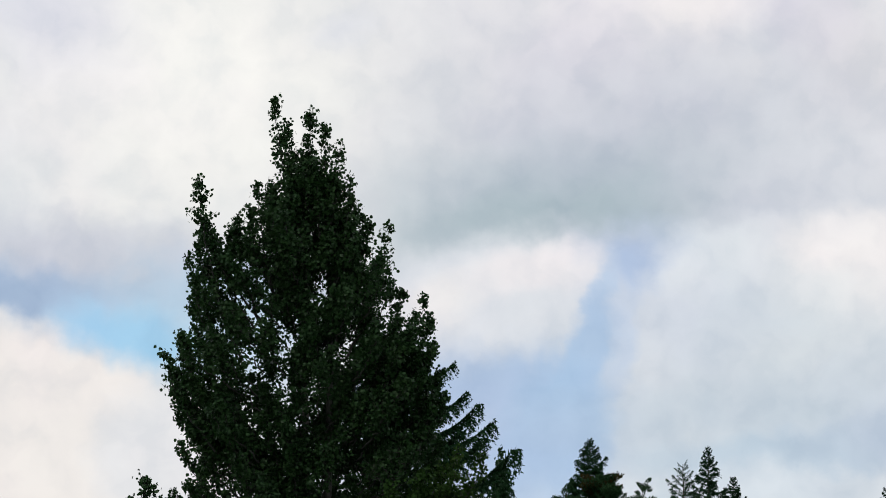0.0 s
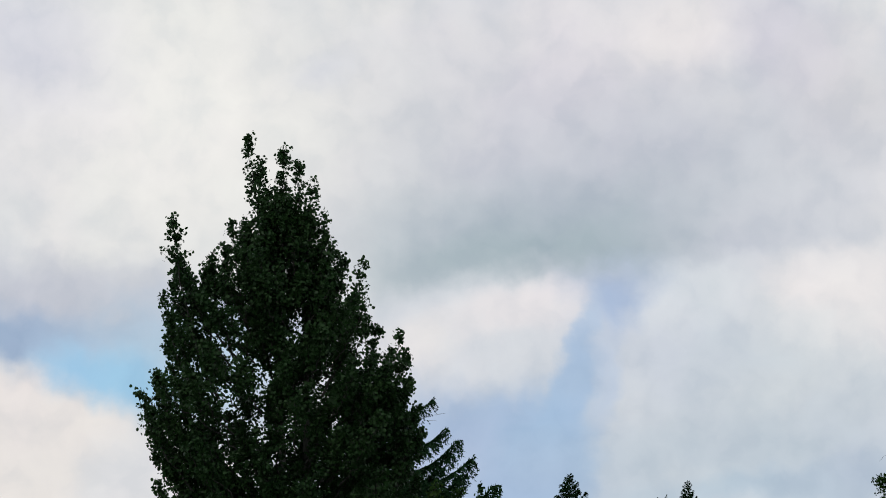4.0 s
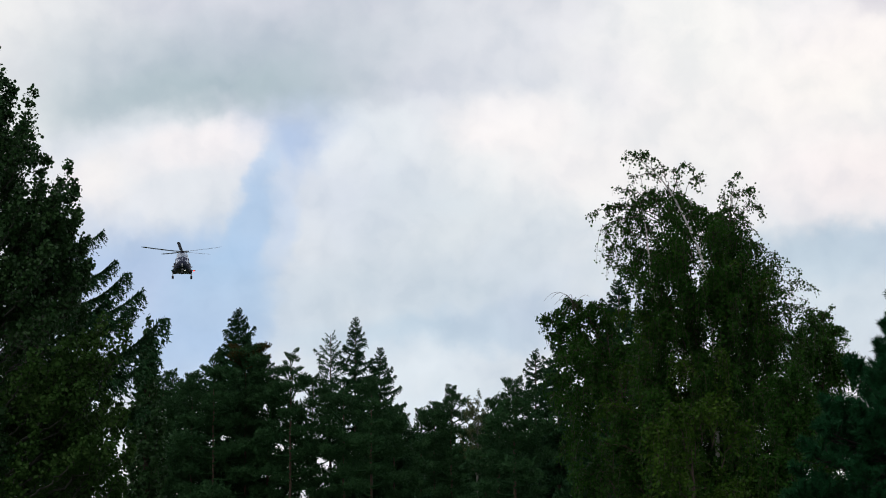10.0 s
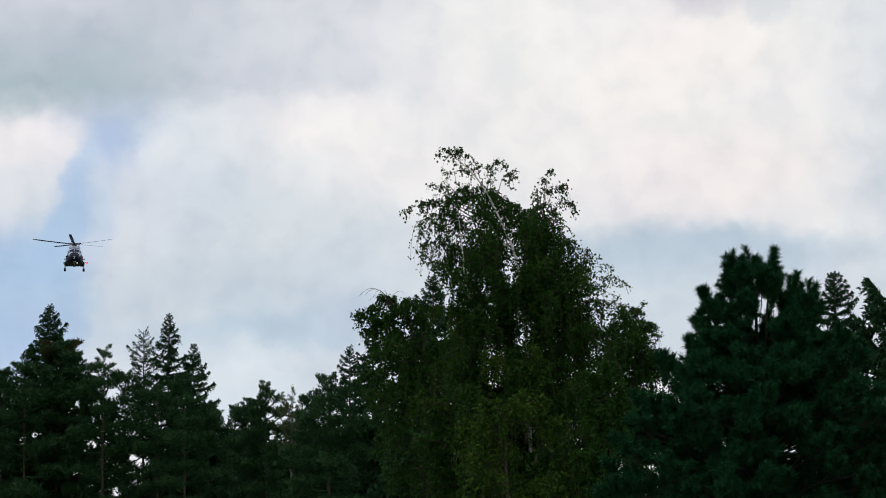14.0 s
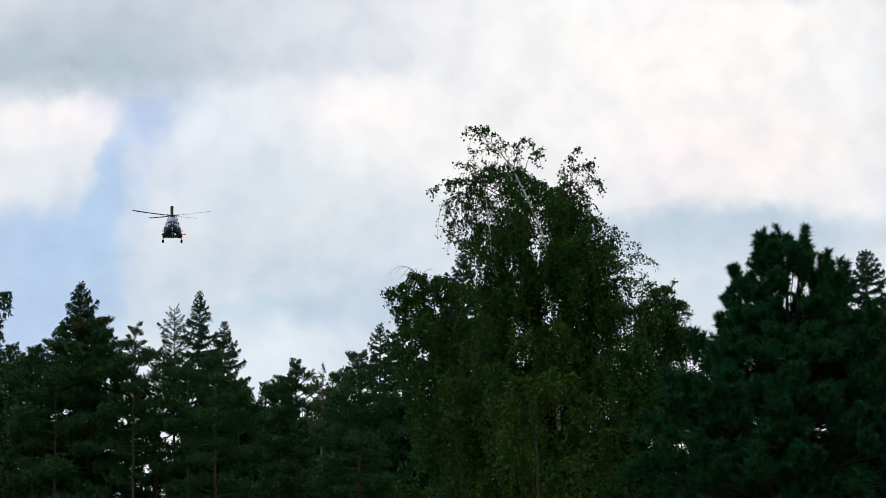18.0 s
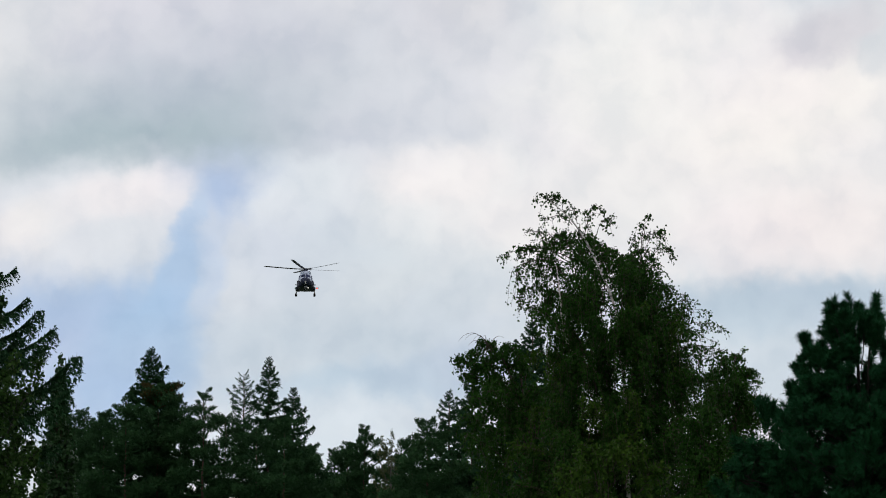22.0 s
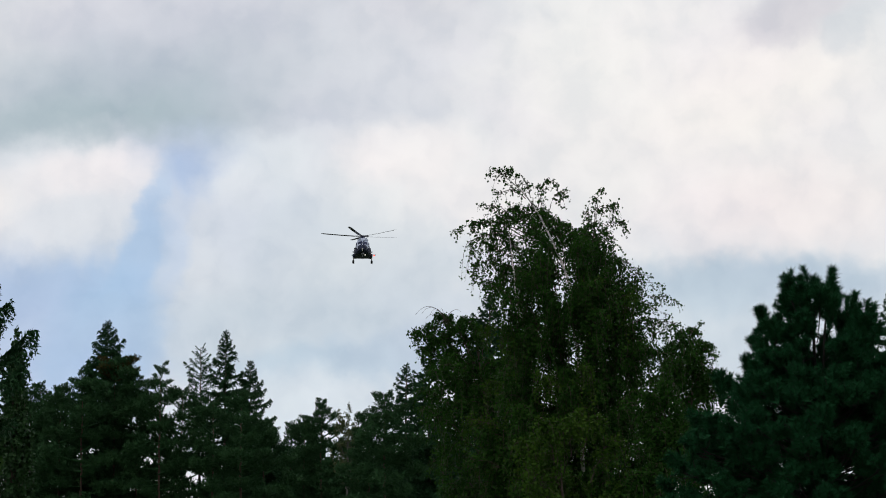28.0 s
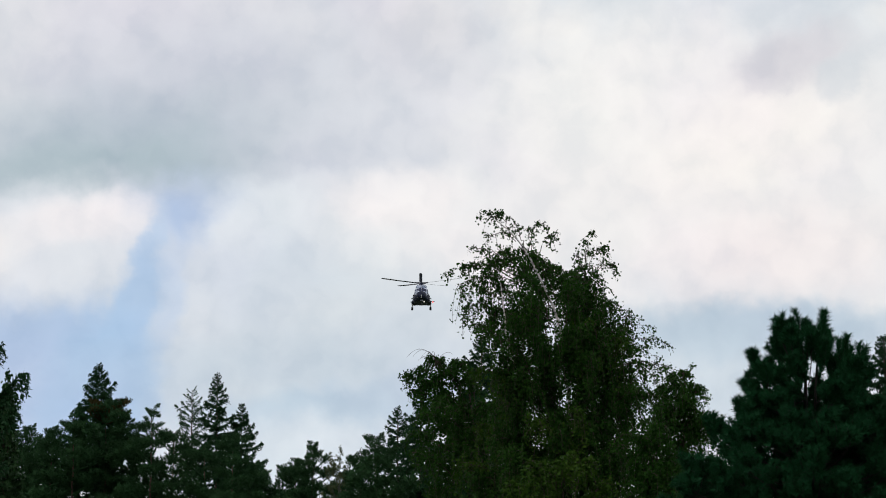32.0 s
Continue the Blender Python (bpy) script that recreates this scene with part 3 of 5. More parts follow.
def spray_limb(root, base, tip, sprays, reach, hang, leaf, size=0.05, per=34, rise=0.3, bark=None, start=0.25, name="limb", loose=0.03):
    """An arching limb with side sprays that reach out, bow over and hang, each set with leaves."""
    base, tip = np.asarray(base, float), np.asarray(tip, float)
    gap = tip - base
    mid = base + gap * [0.5, 0.5, 0.65] + [0, 0, rise]
    path = bend(base, mid, tip, 12)
    path[2:-1] += R.normal(size=(9, 3)) * 0.02
    long = np.linalg.norm(gap)
    ob = put(name, tube(path, np.linspace(0.006 + 0.005 * long, 0.002, 12), 5), bark or TWIG, root, smooth=True)
    s = R.uniform(start, 1.0, sprays)
    s[0] = 1.0
    foot = on_path(path, s)
    along = unit(on_path(path, np.minimum(s + 0.05, 1.0)) - on_path(path, s - 0.06))
    way = unit(along * 0.7 + R.normal(size=(sprays, 3)) * [0.75, 0.75, 0.35] + [0, 0, 0.1])
    l = reach * R.uniform(0.35, 1.15, sprays) * np.minimum(1.0, 0.45 + 1.3 * (1 - s))
    drop = l * hang * R.uniform(0.2, 1.4, sprays)
    q = np.linspace(0, 1, 5)[None, :, None]
    a, c = foot[:, None], (foot + way * l[:, None] - np.stack([drop * 0, drop * 0, drop], -1))[:, None]
    b = (foot + way * l[:, None] * 0.75 + [0, 0, 0.04])[:, None]
    lines = (1 - q) ** 2 * a + 2 * q * (1 - q) * b + q * q * c
    fine("twig_growth", joined(*[tube(x, [0.006, 0.005, 0.004, 0.003, 0.0015], 3) for x in lines]), bark or TWIG, ob)
    ats = [on_path(x, R.uniform(0.12, 1.0, max(4, int(per * (u + v * 0.7) + 2)))) for x, u, v in zip(lines, l, drop)]
    at = np.concatenate(ats)
    at = at + R.normal(size=at.shape) * loose
    fine("foliage", small_leaves(at, R.normal(size=at.shape) * 0.8 + [0, 0, -0.8], size * R.uniform(0.65, 1.25, len(at)), 0.85), leaf, ob)
    return ob


def birch():
    root = BIRCH[0] = rooted("weeping_birch_tree", 3.92, 45.0, "tall weeping silver birch with white trunk and drooping leafy strands")
    stem(root, [(0.06, 0, -0.1), (0.06, 0, 3.0), (0.03, -0.1, 5.3), (0.02, -0.2, 6.6), (-0.06, -0.25, 7.7), (-0.12, -0.25, 8.3), (-0.33, -0.25, 8.9), (-0.70, -0.2, 9.73), (-1.0, -0.1, 10.12), (-1.3, 0, 10.4)], 0.05, 0.006, BIRCH_BARK, label="white birch trunk with black marks")
    stem(root, [(0.0, 0, 6.0), (-0.75, -0.1, 7.2), (-1.08, -0.2, 7.9), (-1.14, -0.2, 8.6), (-1.2, 0, 9.2)], 0.035, 0.008, BIRCH_BARK, name="second_stem")
    stem(root, [(-0.1, 0.1, 7.4), (0.15, 0.1, 8.4), (0.30, 0.1, 9.1), (0.42, 0.1, 9.9)], 0.022, 0.005, BIRCH_BARK, name="third_stem")

    def arc(bu, bz, u, z, n, reach, hang=1.0, w=0.0, rise=0.2, per=34):
        spray_limb(root, (bu, 0.3 * w, bz), (u, w, z), n, reach, hang, BIRCH_LEAF, per=per, rise=rise, start=0.3)

    # the airy top: a hooked leader, two upright tufts, and an arch to the west
    arc(-1.15, 10.25, -1.50, 10.42, 9, 0.26, 0.8, 0.0, 0.22)
    arc(-1.0, 10.05, -1.25, 10.48, 10, 0.28, 0.7, 0.1)
    arc(-0.9, 9.95, -1.42, 10.05, 12, 0.34, 0.9, -0.1)
    arc(-0.75, 9.75, -0.95, 10.30, 9, 0.26, 0.6, 0.2)
    arc(-0.7, 9.7, -0.45, 10.30, 9, 0.24, 0.7, 0.0, 0.15)
    arc(-0.55, 9.45, -0.20, 10.08, 9, 0.28, 0.9, 0.1, 0.35)
    arc(-0.6, 9.5, -0.68, 10.12, 8, 0.24, 0.7, -0.2)
    arc(0.30, 9.1, 0.45, 10.06, 13, 0.28, 0.6, 0.0)
    arc(0.32, 9.2, 0.72, 9.82, 13, 0.32, 1.0, 0.1, 0.3)
    arc(0.25, 8.9, 0.88, 9.45, 15, 0.36, 1.2, -0.1, 0.35)
    arc(0.25, 8.9, 0.22, 9.72, 11, 0.28, 0.8, 0.2)
    arc(0.1, 8.4, 0.62, 9.15, 14, 0.34, 0.9, -0.3)
    arc(-0.9, 9.3, -2.26, 9.36, 22, 0.20, 1.3, 0.0, 0.42, 60)
    arc(-0.9, 9.2, -1.85, 9.55, 18, 0.36, 1.3, 0.1, 0.25)
    arc(-0.9, 9.5, -1.72, 9.82, 13, 0.30, 0.9, -0.2, 0.15)
    arc(-0.8, 9.1, -1.95, 9.15, 24, 0.44, 1.9, -0.2, 0.35)
    arc(-1.1, 8.6, -1.85, 8.75, 24, 0.42, 2.0, 0.2, 0.3)
    arc(-0.8, 9.3, -1.35, 9.55, 26, 0.42, 1.3, -0.3)
    arc(-0.6, 9.1, -1.0, 9.70, 26, 0.42, 1.1, 0.2)
    arc(-0.4, 8.9, -0.45, 9.62, 24, 0.42, 1.1, 0.3)
    arc(-0.35, 8.7, -0.15, 9.40, 26, 0.42, 1.1, -0.2)
    arc(-0.3, 8.7, -0.90, 9.30, 26, 0.46, 1.4, -0.4)
    for u, z, w in ((-1.5, 9.45, 0.3), (-1.15, 9.75, -0.2), (-0.8, 9.85, 0.2), (-0.55, 9.75, -0.1), (-1.6, 9.1, -0.3), (-1.3, 9.25, 0.4), (-0.75, 9.45, -0.4), (-0.3, 9.55, 0.3), (-0.05, 9.25, -0.3),
                    (0.15, 9.35, 0.2), (0.35, 9.45, -0.1), (0.55, 9.35, 0.3), (0.7, 9.0, -0.3), (-0.4, 9.2, 0.4), (-1.0, 9.0, 0.5), (0.3, 8.9, -0.4), (0.75, 8.85, 0.2), (-1.75, 8.5, 0.1), (-1.5, 8.3, -0.4)):
        arc(0.55 * u - 0.2, z - 0.5, u, z, 16, 0.32, 1.6, w, 0.15, 46)
    # the eastern shoulder
    arc(0.1, 7.9, 1.15, 8.62, 14, 0.30, 1.3, 0.0, 0.45)
    arc(0.1, 7.8, 1.50, 8.25, 16, 0.32, 1.4, -0.2, 0.55)
    arc(0.1, 7.6, 1.58, 7.80, 20, 0.36, 1.4, 0.2, 0.55)
    arc(0.1, 7.2, 1.62, 7.35, 22, 0.40, 1.5, -0.1, 0.5)
    arc(0.4, 7.6, 1.78, 8.02, 16, 0.30, 1.5, 0.1, 0.5)
    arc(0.4, 7.3, 1.85, 7.55, 20, 0.34, 1.5, -0.1, 0.45)
    arc(0.4, 7.9, 1.30, 8.50, 18, 0.34, 1.4, 0.1, 0.4)
    arc(0.4, 6.8, 1.80, 7.0, 24, 0.40, 1.6, 0.1, 0.4)
    arc(0.1, 7.9, 0.85, 8.72, 24, 0.42, 1.2, -0.3, 0.3)
    arc(0.1, 7.7, 1.10, 8.35, 26, 0.42, 1.3, 0.3, 0.35)
    # the crown: boughs set through its whole depth, thinner round the stem
    k = 0
    while k < 330:
        z = R.uniform(2.8, 9.2)
        west = float(np.interp(z, (3.0, 6.5, 7.2, 8.9, 9.5), (2.3, 2.0, 1.75, 1.75, 1.5)))
        east = float(np.interp(z, (3.0, 6.5, 7.6, 8.2, 8.7, 9.5), (1.75, 1.6, 1.45, 1.15, 0.7, 0.3)))
        a = R.uniform(0, 2 * math.pi)
        q = math.sqrt(R.uniform(0.06, 1.0))
        u, w = q * math.cos(a), 1.45 * q * math.sin(a)
        u *= west if u < 0 else east
        if 6.7 < z < 8.2 and -1.2 < u < 0.2 and R.uniform() < 0.25:
            continue
        if z > 8.4 and u > -0.9 and R.uniform() < 0.3:
            continue
        k += 1
        # lighter yellow-green leaves on some boughs, more often low on the near side
        leaf = BIRCH_YELLOW if R.uniform() < (0.35 if z < 6.6 and w < 0 else 0.18) else BIRCH_LEAF
        low = z < 6.6
        spray_limb(root, (0.5 * u - 0.05, 0.5 * w, max(2.0, z - 0.6)), (u, w, z), 22 if low else 18, 0.46 if low else 0.36, 1.8 if low else 2.6, leaf, 0.048, 62, 0.25, start=0.2, loose=0.036)


R = np.random.default_rng(12)
birch()


def small_birch(az, dist, label, tips, leaf, fill, half, name="birch_tree", bark=BIRCH_BARK):
    """A lesser birch: a few arching limbs over a curtain of strands."""
    root = rooted(name, az, dist, label, group="lesser birches")
    top = max(z for u, z in tips)
    stem(root, [(0, 0, -0.1), (0.08, 0, top * 0.4), (-0.05, 0, top * 0.7), (tips[0][0] * 0.2, 0, top - 0.5)], 0.06, 0.01, bark, 8, label="slender birch trunk")
    for u, z in tips:
        spray_limb(root, (u * 0.45, 0, z - 0.7), (u, R.uniform(-0.4, 0.4), z), 30, 0.36, 1.6, leaf, 0.055, 52, 0.3)
    for k in range(fill):
        z = R.uniform(2.4, top - 0.4)
        h = half * min(1.0, 0.35 + (top - z) / 2.0)
        u, w = R.uniform(-h, h), R.uniform(-h, h)
        spray_limb(root, (u * 0.1, 0, max(1.5, z - 1.0)), (u, w, z), 30, 0.5, 1.6, leaf, 0.056, 50, 0.3, loose=0.04)
    return root


R = np.random.default_rng(13)
LOWER_BIRCH = small_birch(1.83, 49.0, "lower weeping birch with thin bare arching twig ends", [(-1.56, 8.0), (-1.04, 8.30), (-1.32, 8.16), (-0.58, 8.30), (-0.36, 8.0), (-1.38, 7.71), (-1.15, 7.9), (-0.8, 8.1), (-0.9, 7.6), (-0.5, 7.5), (-1.2, 7.3)], BIRCH_LEAF, 44, 1.4, bark=TWIG)
for k, (u, z) in enumerate(((-1.50, 8.30), (-1.38, 8.32), (-1.22, 8.30), (-1.02, 8.36), (-0.62, 8.36), (-1.30, 8.22))):
    path = bend((-0.80 - 0.05 * k, -0.4, 8.1), ((u - 0.8) / 2 - 0.05, -0.45, 8.72 - 0.05 * k), (u, -0.5, z), 12)
    put("bare_twig", tube(path, np.linspace(0.006, 0.002, 12), 4), TWIG, LOWER_BIRCH, "thin bare arching twig")
small_birch(6.40, 50.0, "small birch with sparse hanging foliage beside the pine", [(-0.00, 8.20), (-0.24, 8.09), (0.26, 7.88), (-0.41, 7.89), (0.42, 7.31), (0.1, 7.5), (-0.3, 7.4), (0.2, 7.0)], BIRCH_LEAF, 40, 1.0, bark=TWIG)
small_birch(3.49, 41.0, "young birch with yellow-green leaves in front of the tall birch", [(-0.41, 5.50), (0.19, 5.61), (0.56, 5.53), (0.88, 5.19), (-0.78, 5.12), (-0.04, 5.30)], BIRCH_YELLOW, 14, 0.9, "young_birch_tree", TWIG)
small_birch(5.72, 43.0, "young birch with hanging strands between the tall birch and the pine", [(-0.22, 6.1), (0.1, 6.3), (0.3, 5.8), (-0.1, 5.5), (0.2, 5.1)], BIRCH_LEAF, 20, 0.75, "young_birch_tree", TWIG)


# ---- near pine ----
def brush(foot, way, l, n, length):
    """Needles round one shoot, laid forward, so that it ends in an open tuft."""
    s = R.uniform(0, 1, n) ** 0.8
    rad = unit(np.cross(np.broadcast_to(way, (n, 3)), R.normal(size=(n, 3))))
    return foot + way * (s * l)[:, None], unit(way * R.uniform(0.25, 1.0, n)[:, None] + rad * 0.75), length * R.uniform(0.7, 1.1, n)


def pine_limb(root, base, centre, wide, tall, shoots, dense=230, up=0.75, needle=0.088):
    """A pine branch that ends in a cluster of brush-like shoots, fanned out and turned up."""
    base, centre = np.asarray(base, float), np.asarray(centre, float)
    mid = base + (centre - base) * [0.75, 0.75, 0.3]
    path = bend(base, mid, centre - [0, 0, 0.6 * tall], 9)
    ob = put("branch", tube(path, np.linspace(0.004 + 0.004 * np.linalg.norm(centre - base), 0.005, 9), 6), PINE_TWIG, root, smooth=True)
    out = unit(np.array([centre[0], centre[1], 0.001]))
    ats, ways, lens, wood = [], [], [], []
    for k in range(shoots):
        d = unit(R.normal(size=3) + [0, 0, 0.35] + out * 0.35)
        p = centre + d * [wide, wide, tall] * R.uniform(0.55, 1.0)
        way = unit(d * (1.0 - up) * 1.5 + np.array([0, 0, up]) + out * 0.25 + R.normal(size=3) * 0.1)
        l = R.uniform(0.15, 0.27)
        f = p - way * l
        a, w, n = brush(f, way, l, dense, needle)
        ats.append(a), ways.append(w), lens.append(n)
        x = on_path(path, np.array([R.uniform(0.6, 1.0)]))[0]
        wood.append(tube(np.stack([x, (x + f) / 2 - [0, 0, 0.02], f, p]), [0.005, 0.004, 0.004, 0.003], 3))
    fine("twig_growth", joined(*wood), PINE_TWIG, ob)
    fine("needle_growth", needles(np.concatenate(ats), np.concatenate(ways), np.concatenate(lens), 0.0085), PINE_NEEDLE, ob)


def near_pine():
    root = rooted("stone_pine_tree", 9.20, 26.0, "bushy blue-green pine with upright brush-like shoots")
    stem(root, [(0, 0, -0.1), (0.02, 0, 2.5), (0.0, 0.05, 4.0), (-0.02, 0, 4.9), (-0.05, 0, 5.3)], 0.045, 0.008, PINE_TWIG, label="brown pine trunk")
    stem(root, [(0.03, 0, 3.6), (0.06, 0.05, 4.5), (0.09, 0, 5.0), (0.15, 0, 5.3)], 0.022, 0.008, PINE_TWIG, name="second_stem")

    def tuft(bu, bz, u, z, wide, tall, shoots, w=0.0, up=0.85):
        pine_limb(root, (bu, 0.2 * w, bz), (u, w, z + (0.05 if z > 4.9 else 0.0)), wide, tall, shoots, 190, up)

    # the crown's three heads, with gaps between them
    tuft(-0.03, 5.05, -0.11, 5.44, 0.08, 0.18, 11)
    tuft(-0.02, 5.05, 0.02, 5.42, 0.07, 0.16, 9, 0.1)
    tuft(-0.04, 5.0, -0.27, 5.42, 0.09, 0.16, 9, -0.05, 0.7)
    tuft(-0.04, 4.95, -0.24, 5.18, 0.12, 0.15, 11, 0.15)
    tuft(-0.02, 4.95, -0.06, 5.16, 0.12, 0.15, 10, 0.25)
    tuft(0.13, 5.1, 0.18, 5.44, 0.07, 0.17, 9)
    tuft(0.10, 5.0, 0.19, 5.18, 0.09, 0.13, 8, -0.15)
    tuft(-0.02, 4.5, -0.55, 5.08, 0.08, 0.16, 10, 0.0, 0.75)
    tuft(-0.02, 4.5, -0.38, 5.03, 0.08, 0.15, 9, 0.15)
    tuft(-0.02, 4.45, -0.52, 4.82, 0.13, 0.13, 11, -0.1, 0.7)
    tuft(-0.02, 4.4, -0.35, 4.72, 0.12, 0.12, 9, 0.2)
    tuft(-0.02, 4.2, -0.72, 4.66, 0.06, 0.12, 6, 0.0, 0.8)
    tuft(0.06, 4.5, 0.40, 5.16, 0.10, 0.18, 12)
    tuft(0.06, 4.5, 0.56, 5.12, 0.07, 0.18, 9, 0.05)
    tuft(0.06, 4.4, 0.36, 4.92, 0.10, 0.14, 9, -0.1)
    tuft(0.06, 4.3, 0.50, 4.78, 0.10, 0.14, 9, 0.15)
    tuft(0.04, 4.1, 0.83, 4.72, 0.10, 0.14, 9, 0.1, 0.7)
    tuft(0.04, 3.9, 1.0, 4.52, 0.12, 0.14, 10, -0.1, 0.7)
    tuft(0.0, 3.9, -1.03, 4.55, 0.08, 0.12, 8, 0.5, 0.8)
    tuft(0.0, 3.9, -0.90, 4.52, 0.08, 0.12, 8, 0.6, 0.8)
    for u, z, w in ((-0.16, 5.28, -0.2), (0.05, 5.26, -0.15), (-0.3, 5.27, 0.2), (0.2, 5.3, 0.15), (-0.1, 5.02, -0.25), (-0.45, 4.93, -0.2), (0.28, 5.05, 0.2), (0.47, 4.98, -0.2),
                    (-0.62, 4.9, 0.15), (-0.26, 4.92, -0.15), (0.6, 4.92, 0.1), (0.66, 4.62, -0.2), (-0.58, 4.58, -0.25), (-0.4, 4.5, 0.1), (0.36, 4.66, 0.1), (0.3, 4.5, -0.3), (0.02, 4.72, 0.3), (0.14, 4.6, 0.35), (-0.1, 4.6, 0.3), (0.1, 4.9, 0.35)):
        tuft(0.2 * u, z - 0.4, u, z, 0.12, 0.13, 11, w, 0.7)
    for k in range(200):
        z = R.uniform(2.2, 4.5)
        half = 0.82 * float(np.interp(z, (2.3, 3.9, 4.6), (1.7, 1.3, 0.6)))
        u, w = R.uniform(-half, half), R.uniform(-0.2, half)
        pine_limb(root, (0.3 * u, 0.3 * w, max(1.2, z - 0.3)), (u, w, z), 0.24, 0.18, 6, 110, 0.3, 0.11)
    # the body: clusters that fill a dome, most of them on its outside
    k = 0
    while k < 440:
        z = R.uniform(2.3, 4.85)
        half = float(np.interp(z, (2.3, 3.3, 3.9, 4.3, 4.6, 4.85), (1.8, 1.70, 1.40, 1.02, 0.72, 0.5)))
        a = R.uniform(0, 2 * math.pi)
        q = R.uniform(0.01, 1.0) ** 0.45
        u, w = half * q * math.cos(a), half * q * math.sin(a)
        if z > 4.5 and -0.15 < u < 0.22 and R.uniform() < 0.8:
            continue
        k += 1
        back = w > 0.7 * half
        pine_limb(root, (0.35 * u, 0.35 * w, max(1.2, z - 0.3)), (u, w, z), 0.17, 0.13, 5 if back else 8, 90 if back else 130, 0.45, 0.08)


R = np.random.default_rng(14)
near_pine()


# ---- spruces and far pines: boughs on one mesh each, set round a stem ----
def spruce_bough(seed, shoots, needle, width, per, hang, lift=0.05, sag=0.24):
    """A bough one metre long along x: it sags, lifts its tip, and carries a fringe of needled side shoots."""
    g = np.random.default_rng(seed)
    path = bend((0, 0, 0), (0.55, 0, -sag), (1.0, 0, lift), 10)
    ats, ways = [], []

    def clothe(a, b, n):
        t = g.uniform(0, 1, n)[:, None]
        ats.append(a + (b - a) * t)
        rad = unit(np.cross(np.broadcast_to(b - a, (n, 3)), g.normal(size=(n, 3))))
        ways.append(unit(b - a) * 0.75 + rad * 0.75)

    for k in range(shoots):
        q = g.uniform(0.1, 1.0) if k > 6 else 0.82 + 0.03 * k
        foot = on_path(path, np.array([q]))[0]
        side = g.choice([-1, 1])
        out = (0.40 * (1.03 - q) + 0.06) * g.uniform(0.3, 1.0)
        bow = foot + np.array([out * 0.8, side * out, -0.02 * hang])
        drop = (0.05 + 0.17 * hang * min(1, 1.5 * (1.02 - q)) ** 0.7) * g.uniform(0.5, 1.1)
        if k < 6:
            bow = foot + np.array([0.07, side * g.uniform(0.01, 0.05), g.uniform(-0.01, 0.04)])
            drop *= 0.3
        end = bow + np.array([0.35 * drop, side * 0.2 * drop, -drop])
        clothe(foot, bow, max(4, int(per * np.linalg.norm(bow - foot))))
        clothe(bow, end, max(4, int(per * drop)))
    for a, b in zip(path[1:-1], path[2:]):
        clothe(a, b, int(per * 0.13))
    at = np.concatenate(ats)
    return mesh_of("bough", *joined(split(tube(path, np.linspace(0.016, 0.004, 10), 4)), needles(at, np.concatenate(ways), needle * g.uniform(0.7, 1.2, len(at)), width)))


def pine_pad(seed, shoots, needle, width, per=15):
    """A pine bough one metre long: a bare limb that ends in a cushion of needled shoots."""
    g = np.random.default_rng(seed)
    path = bend((0, 0, 0), (0.5, 0, -0.02), (0.85, 0, 0.12), 7)
    at, way = [], []
    for k in range(shoots):
        off = unit(g.normal(size=3)) * [0.33, 0.31, 0.12] * g.uniform(0.1, 1) ** 0.5
        c = np.array([0.66, 0, 0.06]) + off
        ax = unit(off * 1.2 + np.array([0.25, 0, 0.42]) + g.normal(size=3) * 0.12)
        t = g.uniform(0, 1, per)[:, None]
        rad = unit(np.cross(np.broadcast_to(ax, (per, 3)), g.normal(size=(per, 3))))
        at.append(c + ax * t * 0.15)
        way.append(ax * (0.35 + 0.5 * t) + rad * 0.8)
    at.append(on_path(path, g.uniform(0.1, 1.0, 90)))
    way.append(g.normal(size=(90, 3)) + [0.4, 0, 0.3])
    at, way = np.concatenate(at), np.concatenate(way)
    return mesh_of("bough", *joined(split(tube(path, np.linspace(0.026, 0.010, 7), 4)), needles(at, way, needle * g.uniform(0.7, 1.2, len(at)), width)))


NEAR_BOUGHS = [spruce_bough(k, 110, 0.036, 0.017, 84, 0.45, 0.02 + 0.04 * k, 0.16) for k in (1, 2, 3)]
FAR_BOUGHS = [spruce_bough(k, 40, 0.085, 0.040, 50, 0.6, 0.04 * k - 0.13, 0.10) for k in (4, 5, 6)]
MID_BOUGHS = [spruce_bough(k, 66, 0.05, 0.032, 62, 0.8, 0.1) for k in (21, 22, 23)]
THIN_BOUGHS = [spruce_bough(k, 26, 0.09, 0.03, 40, 0.5, 0.12, 0.02) for k in (7, 8)]
PADS = [pine_pad(k, 56, 0.078, 0.026, 15) for k in (11, 12, 13)]
RUSTY_PADS = [pine_pad(k, 56, 0.078, 0.026, 15) for k in (14, 15)]


